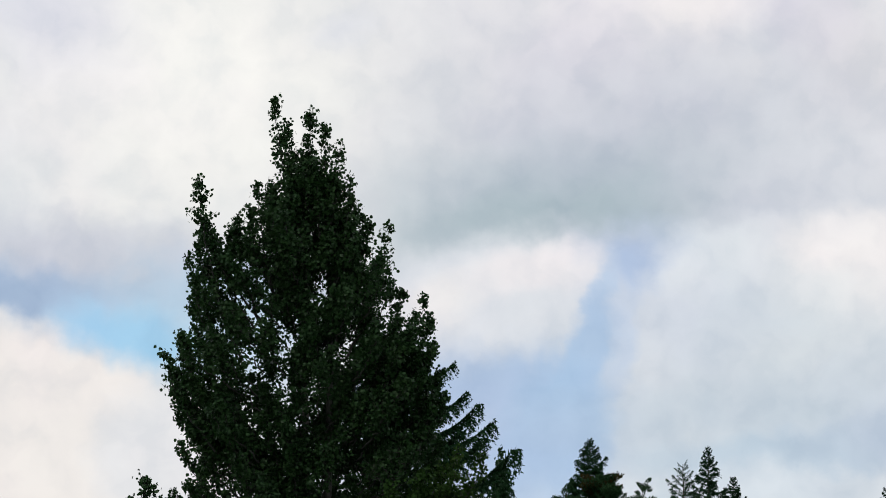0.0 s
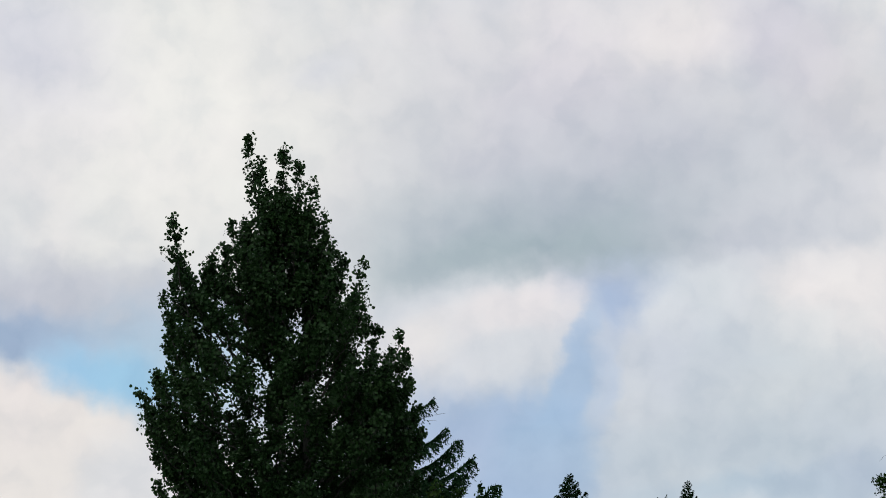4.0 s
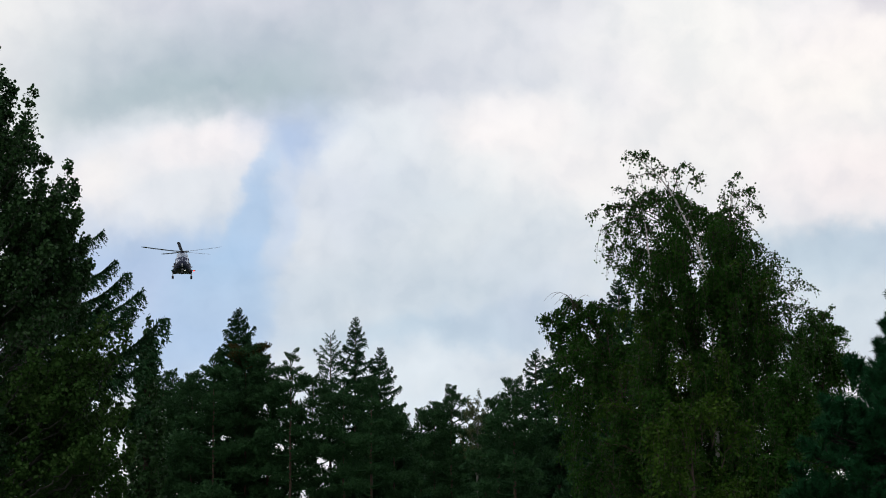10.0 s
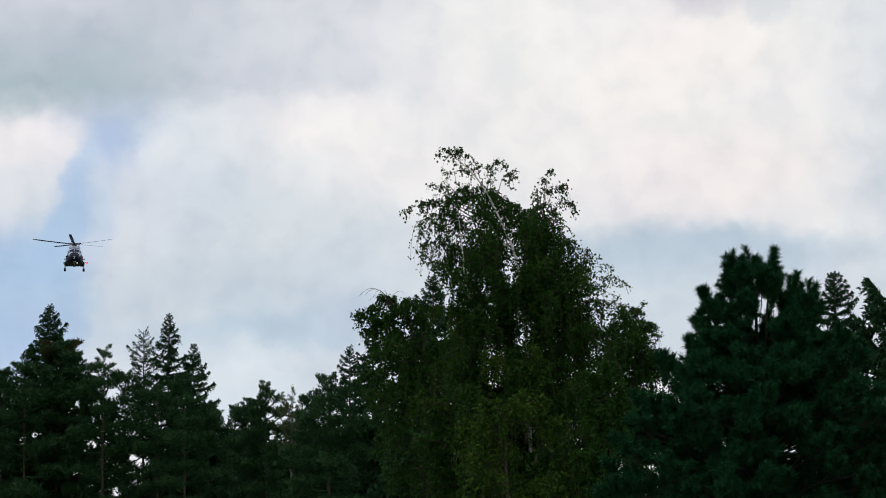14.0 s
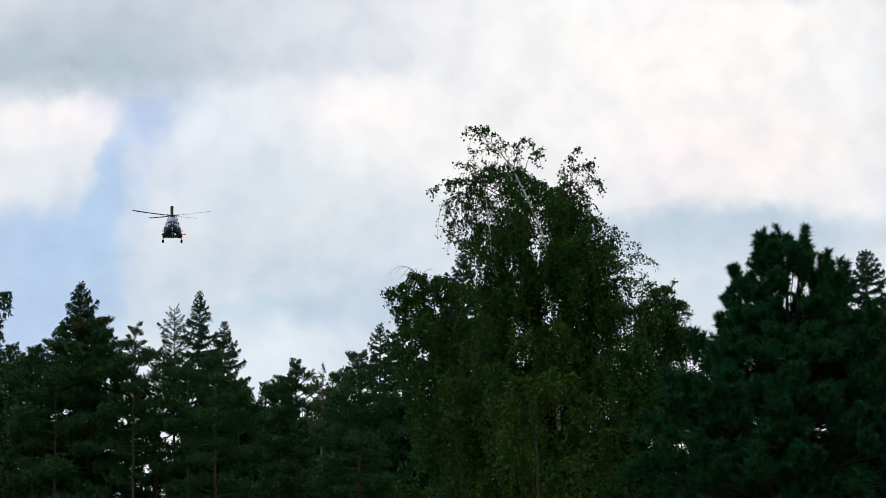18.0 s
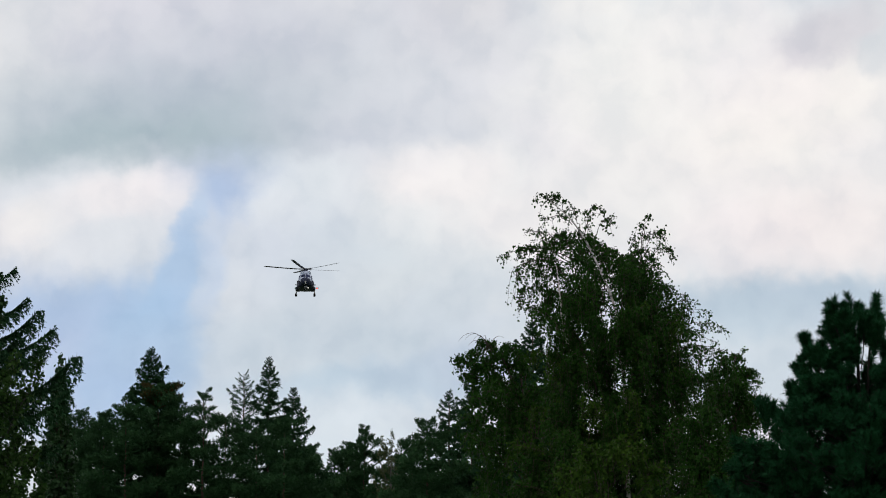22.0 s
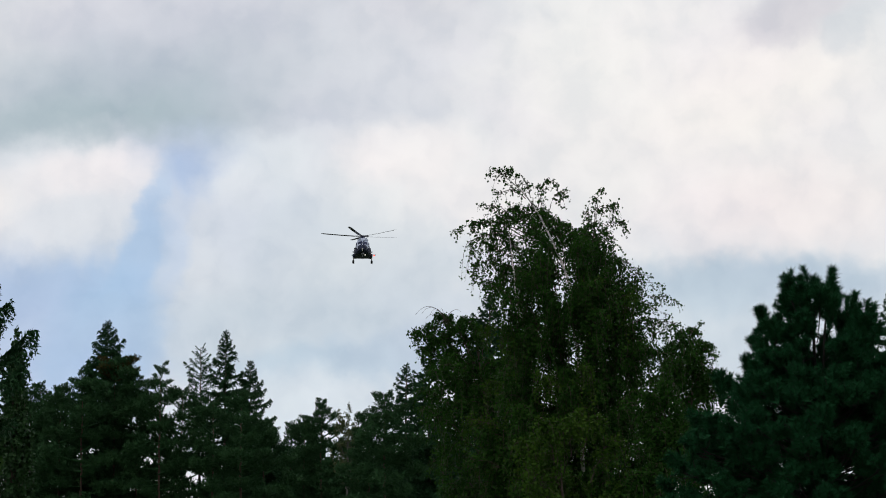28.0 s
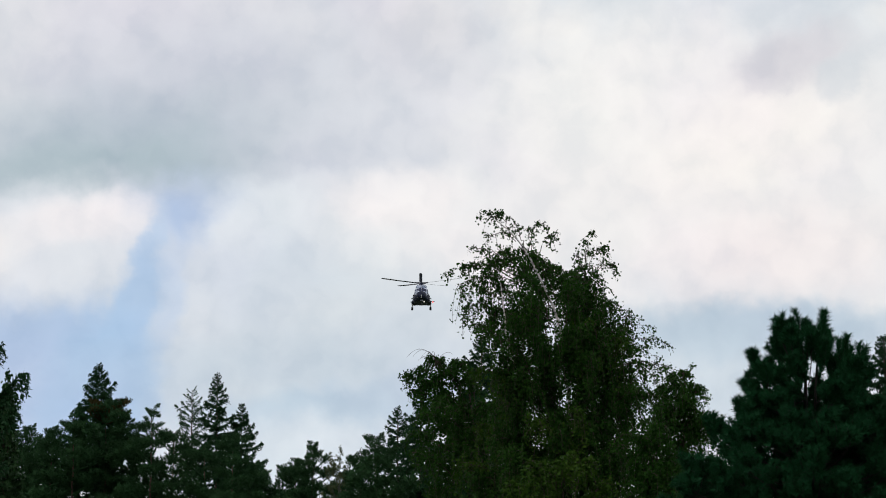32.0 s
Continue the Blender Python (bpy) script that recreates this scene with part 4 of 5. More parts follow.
def conifer(name, az, dist, top, label, foot, half, boughs, needle, bark, count, pitch, shape, group="", thick=0.12, bias=0.8, flat=1.0):
    """A stem with boughs set round it in a spiral. shape: reach at a share of the height from the tip down."""
    root = rooted(name, az, dist, label, group=group)
    stem(root, [(0, 0, -0.1), (0.05, 0, top * 0.4), (0, 0.03, top * 0.75), (0, 0, top - 0.05)], thick, 0.015, bark, 8)
    for k in range(count):
        q = ((k + 0.5) / count) ** bias
        z = top - 0.05 - (top - foot) * q
        l = half * shape(q) * R.uniform(0.45, 1.12) + 0.13
        a = k * 2.39996 + R.uniform(-0.5, 0.5)
        m = Matrix.LocRotScale((0, 0, z - 0.0), Euler((0, -radians(pitch(q) + R.uniform(-13, 13)), a)), (l, l * flat, l * max(1.0, flat * 0.95)))
        put("bough", boughs[k % len(boughs)], needle, root, m=m)
        if shape is spire and k % 3 == 0:
            # short upright inner boughs that close the crown round the stem
            m = Matrix.LocRotScale((0, 0, z), Euler((0, -radians(R.uniform(10, 50)), a + 1.3)), (0.5 * l + 0.1,) * 3)
            put("bough", boughs[(k + 1) % len(boughs)], needle, root, m=m)
    return root


def spire(q):
    return min(1.0, q / 0.5) ** 0.85


def dome(q):
    return min(1.0, (0.04 + q) / 0.32) ** 0.75 * (1.0 - 0.3 * max(0, q - 0.6))


def spruce(az, dist, top, half, foot, count, label, near=False, **kw):
    count = int(count * 1.3)
    return conifer("spruce_tree", az, dist, top, label, foot, half, NEAR_BOUGHS if near else FAR_BOUGHS, SPRUCE_NEEDLE, BROWN_BARK, count, lambda q: 34 - 40 * min(1, q * 2.2), spire, group="spruces", bias=1.3, flat=1.3, **kw)


def scots_pine(az, dist, top, half, foot, count, label="dark green pine with rounded tufted crown", pads=PADS, needle=SCOTS_NEEDLE):
    count = int(count * 1.2)
    return conifer("pine_tree", az, dist, top, label, foot, half, pads, needle, RED_BARK, count, lambda q: 46 - 44 * min(1, q * 1.8), dome, group="pines in the far row", thick=0.11, bias=1.15, flat=1.2)


# the spruce beside the aspen, the columnar tree, and those at the other end
ASPEN_SIDE_SPRUCE = spruce(-11.57, 50.0, 10.5, 1.9, 4.0, 62, "dark spruce with long drooping boughs behind the aspen", near=True)
for k, (u, z) in enumerate(((1.32, 9.75), (1.62, 9.15), (1.90, 8.85), (2.12, 8.55), (2.0, 8.2), (2.68, 7.85), (2.45, 7.3))):
    # long boughs that reach out of the crown, each with its tip lifted
    q = 0.4 * (k % 3 - 1)
    l = math.hypot(u, q)
    m = Matrix.LocRotScale((0, 0, z - 0.30 * l), Euler((0, -radians(14), math.atan2(q, u))), (l, l * 1.1, l * 1.2))
    put("bough", NEAR_BOUGHS[k % 3], SPRUCE_NEEDLE, ASPEN_SIDE_SPRUCE, m=m)
UPSWEPT = conifer("spruce_tree", 13.57, 34.0, 7.02, "dark conifer with upswept boughs beside the bushy pine", 1.5, 1.75, MID_BOUGHS, SPRUCE_NEEDLE, BROWN_BARK, 130, lambda q: 33, lambda q: min(1.0, q / 0.4), "spruces")
for k, (u, z) in enumerate(((-1.31, 6.45), (-1.20, 6.27), (-1.27, 5.95), (-1.09, 5.72))):
    l = abs(u)
    m = Matrix.LocRotScale((0, 0, z - 0.50 * l), Euler((0, -radians(24), math.pi + 0.25 * (k % 3 - 1))), (l, l, l))
    put("bough", MID_BOUGHS[k % 3], SPRUCE_NEEDLE, UPSWEPT, m=m)
spruce(10.93, 52.0, 9.10, 1.15, 4.0, 80, "slim spruce behind the bushy pine")

# far row
R = np.random.default_rng(15)
spruce(-6.96, 122.0, 18.01, 2.6, 6.0, 130, "tall spruce with pointed top above the pines")
RUSTY_PINE = scots_pine(-6.78, 116.0, 15.27, 2.4, 6.0, 44, "dark green pine with a rusty brown top full of cones")
for k in range(16):
    # the rusty top
    m = Matrix.LocRotScale((0, 0, R.uniform(14.2, 15.1)), Euler((0, -radians(R.uniform(5, 45)), k * 2.4)), (R.uniform(0.7, 1.25),) * 3)
    put("bough", RUSTY_PADS[k % 2], RUSTY_NEEDLE, RUSTY_PINE, "rusty brown bough", m)
scots_pine(-7.50, 115.0, 14.68, 1.8, 6.0, 34)
scots_pine(-7.99, 117.0, 13.95, 2.0, 6.0, 34)
scots_pine(-8.65, 119.0, 13.93, 2.0, 6.0, 34)
scots_pine(-5.76, 114.0, 14.85, 1.6, 7.5, 29)
scots_pine(-5.25, 118.0, 14.05, 1.8, 6.0, 29)
scots_pine(-6.27, 116.0, 14.45, 2.0, 6.0, 34)
conifer("spruce_tree", -4.85, 121.0, 16.69, "thin sparse conifer with half-bare twigs", 11.0, 0.85, THIN_BOUGHS, SPRUCE_NEEDLE, BROWN_BARK, 110, lambda q: 38 - 40 * q, lambda q: min(1.0, 0.3 + 2.6 * q), "spruces")
spruce(-4.28, 120.0, 17.34, 2.0, 5.0, 120, "narrow tall spruce with ragged outline")
spruce(-3.71, 121.0, 16.02, 2.1, 5.0, 110, "broad spruce with spreading lower boughs")
scots_pine(-3.91, 112.0, 13.27, 1.8, 6.0, 34)
scots_pine(-4.54, 114.0, 13.22, 1.8, 6.0, 34)
scots_pine(-3.39, 118.0, 12.70, 1.6, 6.0, 29)
scots_pine(-2.77, 135.0, 14.09, 1.6, 6.0, 57)
scots_pine(-2.08, 130.0, 14.92, 1.5, 6.0, 64)
scots_pine(-2.47, 132.0, 14.29, 1.5, 6.0, 57)


def pale_tree():
    root = rooted("broadleaf_tree", -1.50, 126.0, "small pale broadleaf tree with thin airy crown")
    stem(root, [(0, 0, -0.1), (0.1, 0, 5.5), (0, 0, 10), (0.1, 0, 13.2)], 0.12, 0.03, GREY_BARK, 8)
    for u, z in ((-0.45, 14.25), (0.1, 14.45), (0.55, 13.9), (-0.2, 13.8), (0.3, 13.45), (0.75, 13.4), (-0.55, 13.3), (0.0, 13.1), (0.55, 12.8), (-0.35, 12.5), (0.8, 12.4), (0.2, 12.1), (-0.8, 12.1), (-0.2, 11.6), (0.55, 11.6)):
        leafy_limb(root, (0.25 * u, 0, z - 1.4), (u, R.uniform(-0.6, 0.6), z), 0.42, 240, FAR_LEAF, 0.075, GREY_BARK)


pale_tree()
scots_pine(-1.31, 132.0, 13.51, 1.6, 6.0, 57)
scots_pine(-1.00, 90.0, 10.45, 1.3, 3.0, 46)
scots_pine(-0.64, 88.0, 10.77, 1.5, 3.0, 52)
spruce(-0.15, 95.0, 12.83, 1.5, 4.0, 90, "spruce with ragged boughs beside the birch")
spruce(0.37, 92.0, 13.15, 1.6, 4.0, 90, "spruce with ragged boughs behind the birch")
spruce(1.76, 70.0, 11.83, 1.6, 4.0, 110, "dark spruce standing behind the birch")
scots_pine(-8.45, 130.0, 15.63, 1.6, 6.0, 64)
scots_pine(-8.04, 125.0, 14.86, 1.6, 6.0, 40)
scots_pine(-8.84, 128.0, 15.18, 1.8, 6.0, 40)


def far_woods():
    """The dense wood behind the far row: stems and countless tufts."""
    n, ats, wood = 60000, [], []
    for k in range(260):
        az = R.uniform(-19, 16) if k % 3 else R.uniform(-4.2, 1.5)
        d = R.uniform(140, 185)
        h = d * math.tan(radians((4.75 if -3.9 < az < 8 else 3.3) + R.uniform(-0.5, 0.2))) + 1.6
        x, y = d * math.sin(radians(az)), d * math.cos(radians(az))
        wood.append(tube(np.array([[x, y, -0.1], [x, y, h * 0.6], [x, y, h]]), [0.18, 0.1, 0.02], 5))
        m = 180
        q = R.uniform(0, 1, m) ** 0.7
        a = R.uniform(0, 2 * np.pi, m)
        r = 2.3 * np.minimum(1, 0.15 + 1.4 * q) * np.sqrt(R.uniform(0, 1, m))
        ats.append(np.stack([x + r * np.cos(a), y + r * np.sin(a), h - (h - 4.0) * q], -1))
    at = np.repeat(np.concatenate(ats), 4, 0)
    way = R.normal(size=at.shape) + [0, 0, 0.3]
    ob = put("far_woods", joined(needles(at, way, 0.56 * R.uniform(0.6, 1.2, len(at)), 0.22), *[split(w) for w in wood]), SCOTS_NEEDLE)
    tagged(ob, "dense dark wood of pines behind the far row", "forest", kind="stuff")


scots_pine(-5.55, 124.0, 11.6, 1.7, 6.0, 26, "low dark pine filling in between taller trunks")
R = np.random.default_rng(16)
far_woods()


def columnar_tree():
    root = rooted("columnar_tree", -9.02, 60.0, "narrow dark columnar tree with upright dense branches")
    tip = 9.54
    stem(root, [(0, 0, -0.1), (0, 0, 4), (0, 0, tip - 0.4)], 0.12, 0.02, BROWN_BARK, 8)
    for k in range(90):
        q = ((k + 0.5) / 90) ** 0.8
        z = tip - (tip - 1.5) * q
        half = 0.02 + 0.44 * min(1, q * 2.6)
        a = k * 2.4
        leafy_limb(root, (0, 0, max(0.5, z - 1.1)), (half * math.cos(a), half * math.sin(a), z), 0.17, 240, ASPEN_LEAF, 0.088, BROWN_BARK, False)


columnar_tree()


# ---- helicopter ----
def loft(sections, n=18):
    """A closed skin through rounded sections (y, centre z, half width, half height, squareness)."""
    bm = bmesh.new()
    rings = []
    for y, zc, hw, hh, p in sections:
        ring = []
        for k in range(n):
            a = 2 * math.pi * k / n
            c, s = math.cos(a), math.sin(a)
            ring.append(bm.verts.new((hw * math.copysign(abs(c) ** p, c), y, zc + hh * math.copysign(abs(s) ** p, s))))
        rings.append(ring)
    for a, b in zip(rings, rings[1:]):
        for k in range(n):
            bm.faces.new((a[k], a[(k + 1) % n], b[(k + 1) % n], b[k]))
    bm.faces.new(rings[0]), bm.faces.new(rings[-1])
    bmesh.ops.recalc_face_normals(bm, faces=bm.faces)
    return bm


def slab(x0, x1, y0, y1, z0, z1, bevel=0.02):
    bm = bmesh.new()
    bmesh.ops.create_cube(bm, size=1)
    bmesh.ops.scale(bm, vec=(x1 - x0, y1 - y0, z1 - z0), verts=bm.verts)
    bmesh.ops.translate(bm, vec=((x0 + x1) / 2, (y0 + y1) / 2, (z0 + z1) / 2), verts=bm.verts)
    bmesh.ops.bevel(bm, geom=bm.edges[:], offset=bevel, segments=2, affect="EDGES", profile=0.5)
    return bm


def drum(radius, depth, axis="X", at=(0, 0, 0), n=20, bevel=0.02):
    bm = bmesh.new()
    bmesh.ops.create_cone(bm, cap_ends=True, segments=n, radius1=radius, radius2=radius, depth=depth)
    if bevel:
        rim = [e for e in bm.edges if len(e.link_faces) == 2 and any(len(f.verts) > 4 for f in e.link_faces)]
        bmesh.ops.bevel(bm, geom=rim, offset=bevel, segments=2, affect="EDGES", profile=0.5)
    if axis == "X":
        bmesh.ops.rotate(bm, cent=(0, 0, 0), matrix=Matrix.Rotation(radians(90), 3, "Y"), verts=bm.verts)
    if axis == "Y":
        bmesh.ops.rotate(bm, cent=(0, 0, 0), matrix=Matrix.Rotation(radians(90), 3, "X"), verts=bm.verts)
    bmesh.ops.translate(bm, vec=at, verts=bm.verts)
    return bm


def pane(corners, out=0.02):
    """A slightly thick window pane from four corners."""
    bm = bmesh.new()
    vs = [bm.verts.new(c) for c in corners]
    f = bm.faces.new(vs)
    f.normal_update()
    r = bmesh.ops.extrude_face_region(bm, geom=[f])
    up = [v for v in r["geom"] if isinstance(v, bmesh.types.BMVert)]
    bmesh.ops.translate(bm, vec=f.normal * out, verts=up)
    bmesh.ops.recalc_face_normals(bm, faces=bm.faces)
    return bm


def blade_mesh(length, root_at, chord, cone):
    """A rotor blade along x: a thin airfoil, swept a little at its tip, coned upwards."""
    bm = bmesh.new()
    rings = []
    for r in np.linspace(root_at, length, 14):
        q = (r - root_at) / (length - root_at)
        c = chord * (0.55 if q < 0.06 else 1.0) * (1.0 if q < 0.93 else 1 - 0.55 * (q - 0.93) / 0.07)
        z = math.tan(radians(cone)) * r + 0.12 * q * q
        sweep = 0.0 if q < 0.93 else -0.12 * (q - 0.93) / 0.07
        prof = ((0.30, 0.0), (0.18, 0.05), (-0.2, 0.045), (-0.70, 0.0), (-0.2, -0.03), (0.18, -0.03))
        rings.append([bm.verts.new((r, y * c + sweep, z + h * c * 1.1 + y * c * math.tan(radians(9)))) for y, h in prof])
    for a, b in zip(rings, rings[1:]):
        for k in range(6):
            bm.faces.new((a[k], a[(k + 1) % 6], b[(k + 1) % 6], b[k]))
    bm.faces.new(rings[0]), bm.faces.new(rings[-1])
    bmesh.ops.recalc_face_normals(bm, faces=bm.faces)
    return bm


def build_helicopter():
    white = paint_material("white_blue_paint", (0.66, 0.72, 0.88, 1), 0.35, 0.0, 0.12)
    navy = paint_material("navy_blue_paint", (0.006, 0.012, 0.045, 1), 0.65)
    black = paint_material("black_rubber", (0.015, 0.015, 0.016, 1), 0.7)
    grey = paint_material("rotor_grey", (0.05, 0.052, 0.055, 1), 0.5)
    steel = paint_material("dull_steel", (0.25, 0.25, 0.26, 1), 0.4, 0.8)
    glass = paint_material("tinted_glass", (0.010, 0.020, 0.08, 1), 0.5)
    red = glow_material("red_position_light", (1.0, 0.05, 0.02, 1), 3.0)
    green = glow_material("green_position_light", (0.02, 0.4, 0.15, 1), 0.15)
    lamp = glow_material("landing_light", (1.0, 0.97, 0.88, 1), 0.7)
    pale = paint_material("white_gear_paint", (0.62, 0.62, 0.60, 1), 0.4)
    root = new("helicopter")
    tagged(root, "white and navy twin-engined helicopter hovering with its five-bladed rotor turning", "helicopter")
    # origin at the windscreen, nose to -y, belly about 1.3 m below
    body = part("fuselage", loft([(-3.05, -0.62, 0.10, 0.10, 1), (-2.95, -0.60, 0.42, 0.36, 0.9), (-2.5, -0.50, 0.78, 0.62, 0.8), (-1.9, -0.36, 1.0, 0.82, 0.75), (-1.2, -0.12, 1.1, 1.06, 0.7),
                                  (-0.4, 0.0, 1.14, 1.20, 0.62), (2.6, 0.0, 1.14, 1.20, 0.62), (3.6, 0.10, 0.95, 1.05, 0.7), (4.6, 0.35, 0.62, 0.72, 0.85), (5.4, 0.5, 0.42, 0.46, 1)], 24), white, root, "white upper fuselage", True)
    part("belly", loft([(-2.75, -0.72, 0.62, 0.44, 0.8), (-2.0, -0.66, 1.06, 0.66, 0.7), (-1.0, -0.60, 1.30, 0.76, 0.55), (0, -0.56, 1.42, 0.80, 0.5), (2.6, -0.56, 1.42, 0.80, 0.5), (3.6, -0.5, 0.98, 0.56, 0.7), (4.3, -0.3, 0.5, 0.35, 0.8)], 20), navy, root, "navy blue belly", True)
    part("nose_cone", loft([(-3.35, -0.62, 0.04, 0.04, 1), (-3.25, -0.62, 0.30, 0.26, 1), (-3.0, -0.56, 0.58, 0.5, 0.9), (-2.6, -0.5, 0.84, 0.66, 0.85)], 18), navy, root, "navy blue nose", True)
    for s in (-1, 1):
        part("windscreen", pane([(s * 0.06, -2.54, 0.15), (s * 0.78, -2.14, 0.11), (s * 0.80, -1.32, 0.74), (s * 0.06, -1.38, 0.97)][::s], 0.03), glass, body, "dark tinted windscreen pane")
        part("lower_window", pane([(s * 0.12, -2.98, -0.30), (s * 0.60, -2.78, -0.30), (s * 0.74, -2.42, -0.02), (s * 0.12, -2.62, 0.02)][::s], 0.03), glass, body, "chin window")
        part("cockpit_door_window", pane([(s * 1.08, -1.75, -0.1), (s * 1.12, -0.75, -0.1), (s * 1.06, -0.75, 0.7), (s * 0.98, -1.25, 0.7)][::-s], 0.02), glass, body)
        for k in range(3):
            part("cabin_window", pane([(s * 1.15, -0.3 + k * 0.98, -0.05), (s * 1.15, 0.5 + k * 0.98, -0.05), (s * 1.09, 0.5 + k * 0.98, 0.66), (s * 1.09, -0.3 + k * 0.98, 0.66)][::-s], 0.02), glass, body)
        sp = part("sponson", loft([(0.9, -0.98, 0.05, 0.05, 1), (1.1, -0.98, 0.36, 0.26, 0.8), (1.8, -0.96, 0.48, 0.36, 0.7), (3.0, -0.96, 0.48, 0.36, 0.7), (3.7, -0.9, 0.16, 0.12, 1)], 14), navy, root, "navy wheel sponson", True)
        sp.matrix_basis = Matrix.Translation((s * 1.18, 0, 0))
        part("gear_leg", slab(s * 1.5 - 0.09, s * 1.5 + 0.09, 2.0, 2.2, -1.85, -1.0), pale, root, "white main gear leg")
        wh = part("main_wheel", drum(0.27, 0.34, "X", (s * 1.52, 2.1, -2.0), 22, 0.06), black, root, "black tyre")
        part("hub_cap", drum(0.13, 0.36, "X", (s * 1.52, 2.1, -2.0), 16, 0.01), steel, wh)
        part("position_light", drum(0.1, 0.16, "Y", (1.92 if s > 0 else -1.70, 1.4, -0.98), 12, 0.02), red if s > 0 else green, root, "red position light" if s > 0 else "green position light")
        part("engine_intake", drum(0.26, 0.3, "Y", (s * 0.55, -0.25, 1.38), 18, 0.04), black, root, "dark round engine intake")
        part("exhaust_pipe", drum(0.22, 0.7, "Y", (s * 0.62, 3.3, 1.35), 16, 0.03), steel, root, "steel exhaust pipe")
        part("stabiliser", slab(min(0, s * 1.7), max(0, s * 1.7), 8.2, 9.0, 0.72, 0.80, 0.03), white, root)
        part("wiper", slab(s * 0.44 - 0.02, s * 0.44 + 0.02, -2.24, -2.2, 0.06, 0.12, 0.008), black, root)
    part("light_arm", slab(1.5, 2.2, 1.45, 1.65, -0.95, -0.83, 0.02), navy, root)
    part("mirror", slab(-1.40, -1.18, -2.2, -2.08, -0.52, -0.32, 0.04), black, root, "small black mirror on a thin arm")
    part("mirror_arm", slab(-1.24, -0.85, -2.16, -2.12, -0.44, -0.40, 0.01), black, root)
    part("cowling", loft([(-0.9, 1.15, 0.35, 0.16, 1), (-0.4, 1.28, 0.82, 0.36, 0.8), (0.8, 1.36, 0.94, 0.46, 0.7), (2.6, 1.32, 0.88, 0.42, 0.75), (3.8, 1.05, 0.5, 0.3, 0.9)], 18), white, root, "white engine cowling", True)
    part("mast_fairing", loft([(0.1, 1.75, 0.12, 0.10, 1), (0.5, 1.85, 0.36, 0.30, 0.9), (1.2, 1.85, 0.40, 0.32, 0.9), (2.1, 1.75, 0.15, 0.12, 1)], 14), navy, root, "navy mast fairing", True)
    part("tail_boom", loft([(4.4, 0.45, 0.52, 0.52, 1), (6.5, 0.68, 0.36, 0.38, 1), (9.2, 0.92, 0.24, 0.26, 1)], 16), white, root, "white tail boom", True)
    part("tail_fin", loft([(8.8, 1.0, 0.12, 0.2, 1), (9.4, 1.5, 0.11, 0.75, 0.9), (10.1, 2.1, 0.10, 0.72, 0.9), (10.5, 2.5, 0.05, 0.32, 1)], 14), navy, root, "navy tail fin", True)
    part("mast", drum(0.12, 0.8, "Z", (0, 0.8, 1.85), 14, 0.01), steel, root, "steel rotor mast")
    part("nose_leg", slab(-0.06, 0.06, -1.75, -1.6, -1.8, -1.2), steel, root, "steel nose gear leg")
    for s in (-1, 1):
        part("nose_wheel", drum(0.19, 0.12, "X", (s * 0.13, -1.68, -1.86), 18, 0.03), black, root, "black tyre")
    part("landing_light", drum(0.12, 0.1, "Y", (0.46, -1.68, -1.38), 14, 0.01), lamp, root, "bright landing light under the nose")
    part("camera_turret", drum(0.22, 0.4, "Z", (0.05, -2.35, -1.30), 16, 0.09), steel, root, "grey round sensor ball under the nose")
    part("nose_stripe", slab(-0.07, 0.07, -3.36, -3.2, -1.02, -0.70, 0.02), pale, root, "pale upright bar under the nose")
    part("nose_lamp", drum(0.13, 0.16, "Y", (0.0, -3.3, -0.62), 16, 0.03), pale, root, "pale round fitting on the nose")
    # main rotor
    rotor = part("main_rotor", drum(0.34, 0.3, "Z", (0, 0, 0), 18, 0.05), grey, root, "dark rotor hub")
    me = None
    for k in range(5):
        arm = part("blade_grip", slab(0.2, 1.15, -0.12, 0.12, -0.04, 0.13, 0.03), steel, rotor, "steel blade grip")
        arm.matrix_basis = pose(0, 0, 0, 0, 0, 72 * k)
        if me is None:
            bl = part("blade", blade_mesh(6.9, 1.0, 0.50, 3.0), grey, rotor, "long grey rotor blade")
            me = bl.data
        else:
            bl = put("blade", me, grey, rotor, "long grey rotor blade")
        bl.matrix_basis = pose(0, 0, 0, 0, 0, 72 * k)
    tail = part("tail_rotor", drum(0.16, 0.24, "X", (0, 0, 0), 14, 0.03), grey, root, "tail rotor hub")
    for k in range(4):
        b = part("tail_blade", slab(-0.03, 0.03, -0.11, 0.11, 0.14, 1.35, 0.015), grey, tail)
        b.matrix_basis = pose(0, 0, 0, 90 * k)
    return root, rotor, tail


HELI, ROTOR, TAIL_ROTOR = build_helicopter()

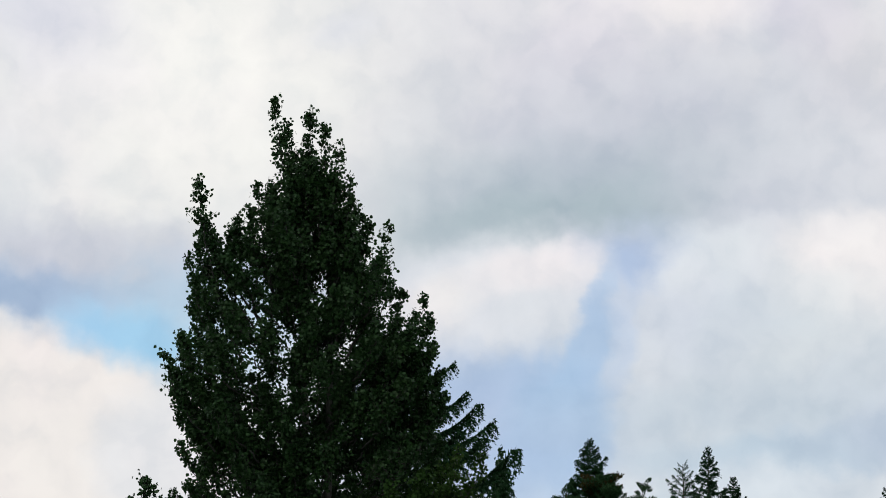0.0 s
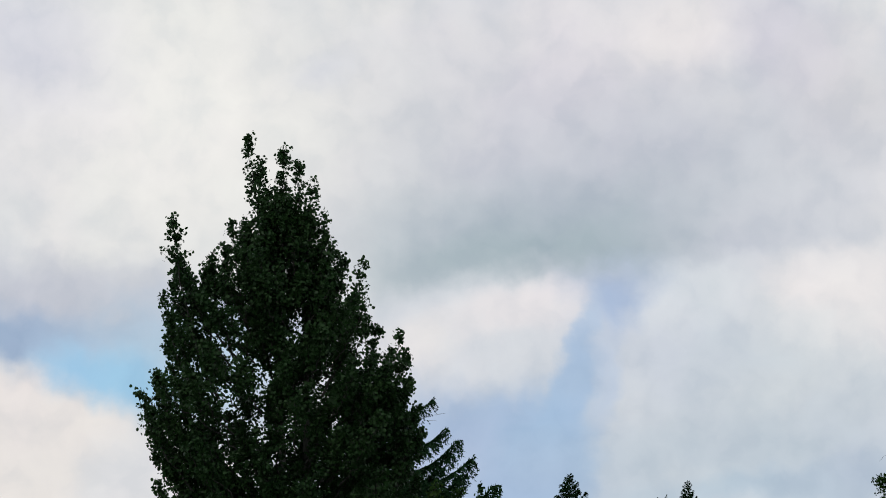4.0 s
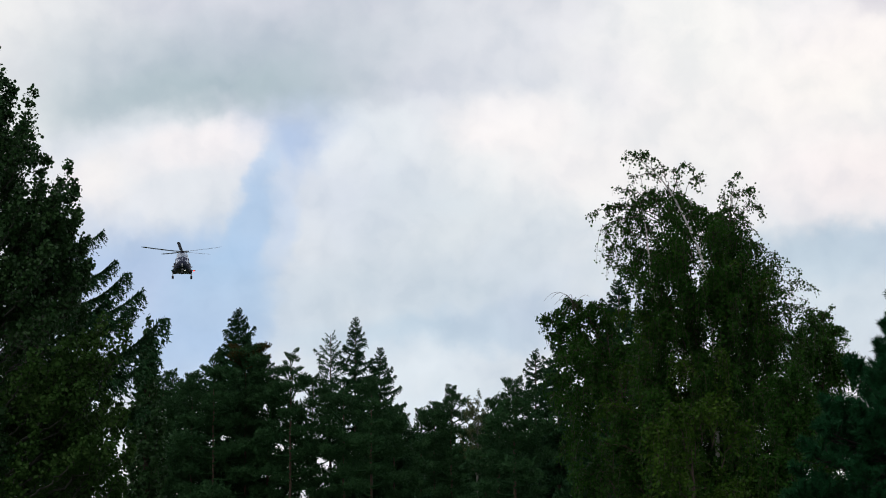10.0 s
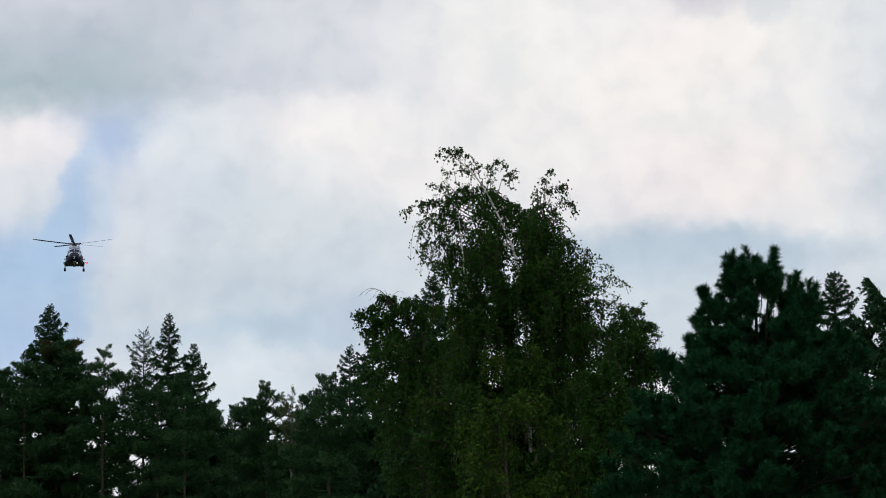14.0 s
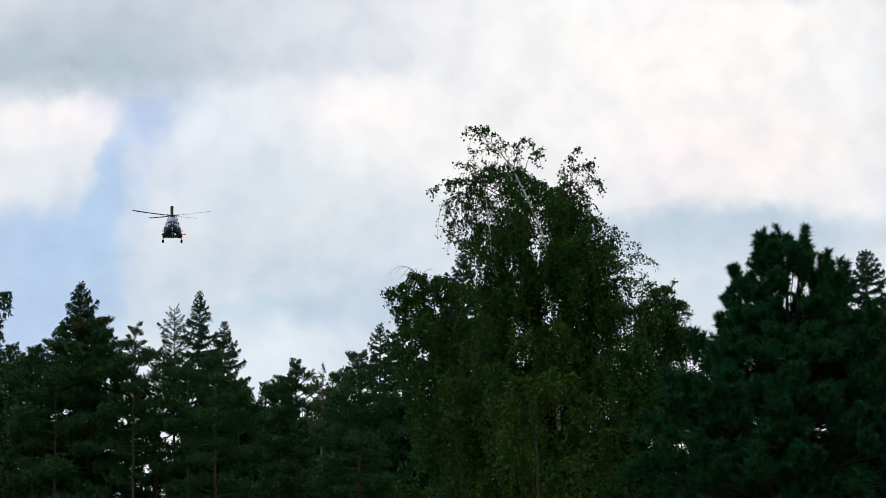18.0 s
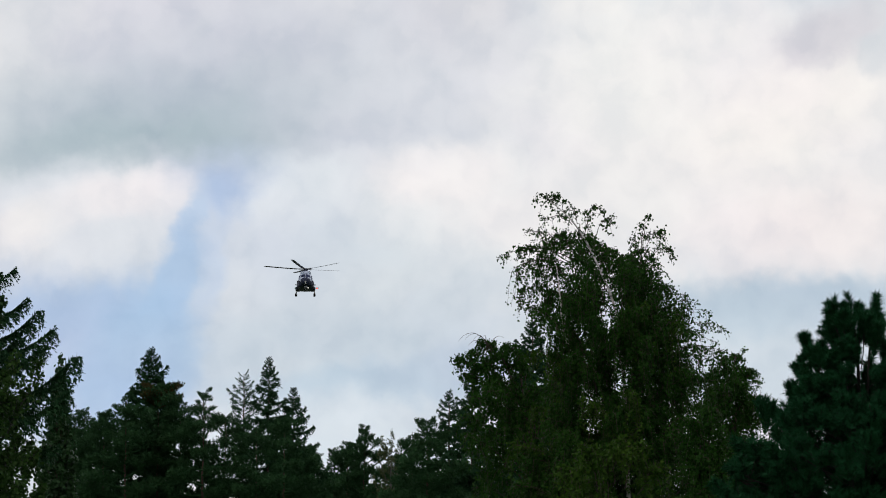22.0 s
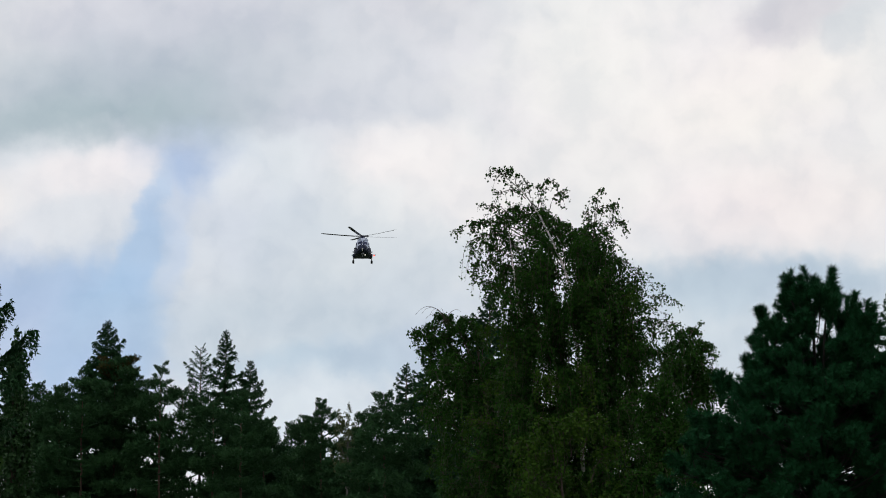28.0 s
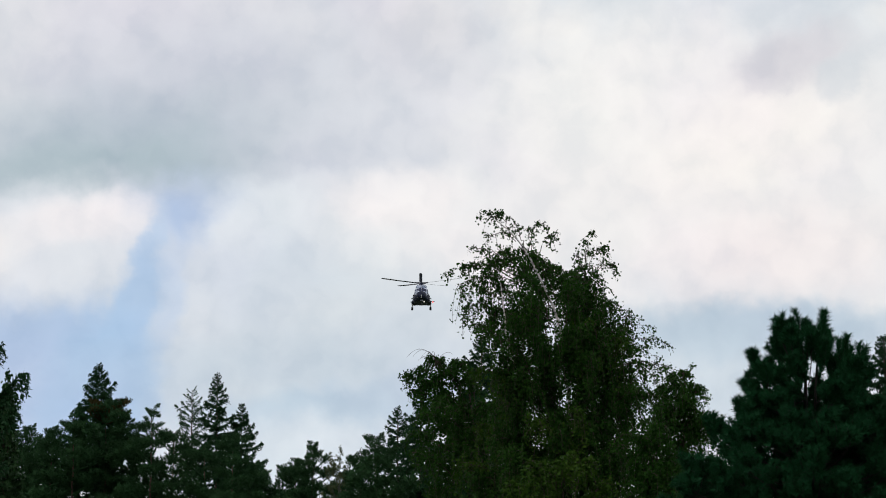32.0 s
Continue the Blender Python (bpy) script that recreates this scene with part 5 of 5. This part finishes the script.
FLIGHT = (
    (0, -12.250, 8.640),
    (2.5, -11.250, 8.645),
    (4.5, -10.500, 8.650),
    (6, -9.938, 8.659),
    (6.5, -9.754, 8.659),
    (7, -9.517, 8.658),
    (7.5, -9.306, 8.657),
    (8, -9.091, 8.657),
    (8.5, -8.884, 8.657),
    (9, -8.682, 8.657),
    (9.5, -8.476, 8.657),
    (10, -8.269, 8.661),
    (10.5, -8.057, 8.664),
    (11, -7.833, 8.672),
    (11.5, -7.600, 8.682),
    (12, -7.366, 8.694),
    (12.5, -7.129, 8.702),
    (13, -6.895, 8.719),
    (13.5, -6.673, 8.732),
    (14, -6.440, 8.761),
    (14.5, -6.250, 8.768),
    (16.5, -5.469, 8.836),
    (17, -5.271, 8.850),
    (17.5, -5.100, 8.888),
    (18, -4.920, 8.915),
    (18.5, -4.740, 8.947),
    (19, -4.563, 8.977),
    (19.5, -4.381, 9.007),
    (20, -4.198, 9.044),
    (20.5, -4.016, 9.084),
    (21, -3.837, 9.126),
    (21.5, -3.657, 9.168),
    (22, -3.473, 9.213),
    (22.5, -3.285, 9.254),
    (23, -3.099, 9.292),
    (23.5, -2.913, 9.326),
    (24, -2.729, 9.358),
    (24.5, -2.548, 9.384),
    (25, -2.380, 9.415),
    (25.5, -2.191, 9.423),
    (27.5, -1.403, 9.398),
    (28, -1.167, 9.376),
    (28.5, -0.957, 9.354),
    (29, -0.738, 9.333),
    (29.5, -0.524, 9.316),
    (30, -0.317, 9.301),
    (30.5, -0.120, 9.290),
    (31, 0.062, 9.284),
    (31.5, 0.244, 9.276),
    (32, 0.387, 9.287),
)
HELI_RANGE = 415.0


def blade_phase(t):
    """The share of a fifth of a turn by which the rotor lags its even turning."""
    return float(np.interp(t, (0, 8, 11, 13, 17, 18, 19, 20, 21, 22, 24, 28, 29, 30, 31, 32), (0.1, 0.1, 0.05, 0.1, 0.0, 0.0, -0.2, -0.25, -0.5, -0.75, -0.75, -0.75, -0.82, -0.88, -0.95, -1.0)))


def motions():
    rows = []
    for t, az, el in FLIGHT:
        a, e = radians(az), radians(el)
        at = EYE + HELI_RANGE * Vector((math.sin(a) * math.cos(e), math.cos(a) * math.cos(e), math.sin(e)))
        rows.append((t, pose(*at, 0, 0, -az)))
    walk(HELI, rows)
    turn, spin = [], []
    for k in range(32 * FPS + 1):
        t = k / FPS
        turn.append((t, pose(0, 0.8, 2.1, 0, 0, -90 + 360 * 4.8 * t - 72 * blade_phase(t))))
    walk(ROTOR, turn)
    for k in range(32 * FPS + 1):
        spin.append((k / FPS, pose(0.3, 9.9, 2.3, 73.0 * k)))
    walk(TAIL_ROTOR, spin)
    # the wind leans the two tall crowns a little
    for tree, rows in ((ASPEN[0], ((0, 0), (0.5, -0.22), (2.5, -0.28), (6, -0.35), (7.5, -0.65), (8, -0.72), (9, -0.48), (10.5, -0.38), (18, -0.3), (25, -0.45), (32, -0.35))),
                       (BIRCH[0], ((0, -0.1), (6, 0.1), (9, 0), (13, 0), (14.5, -0.1), (16.5, -0.34), (18, -0.46), (20, -0.36), (23, -0.34), (25.5, -0.5), (28, -0.75), (30, -0.8), (32, -0.86)))):
        still = tree.matrix_basis.copy()
        walk(tree, [(t, still @ pose(0, 0, 0, 0, lean, 0)) for t, lean in rows])
    walk(BACKDROP, [(t, pose(0, 0, 0, -0.0193 * t, 0, -0.0258 * t)) for t in (0.0, 8.0, 16.0, 24.0, 32.0)])


motions()
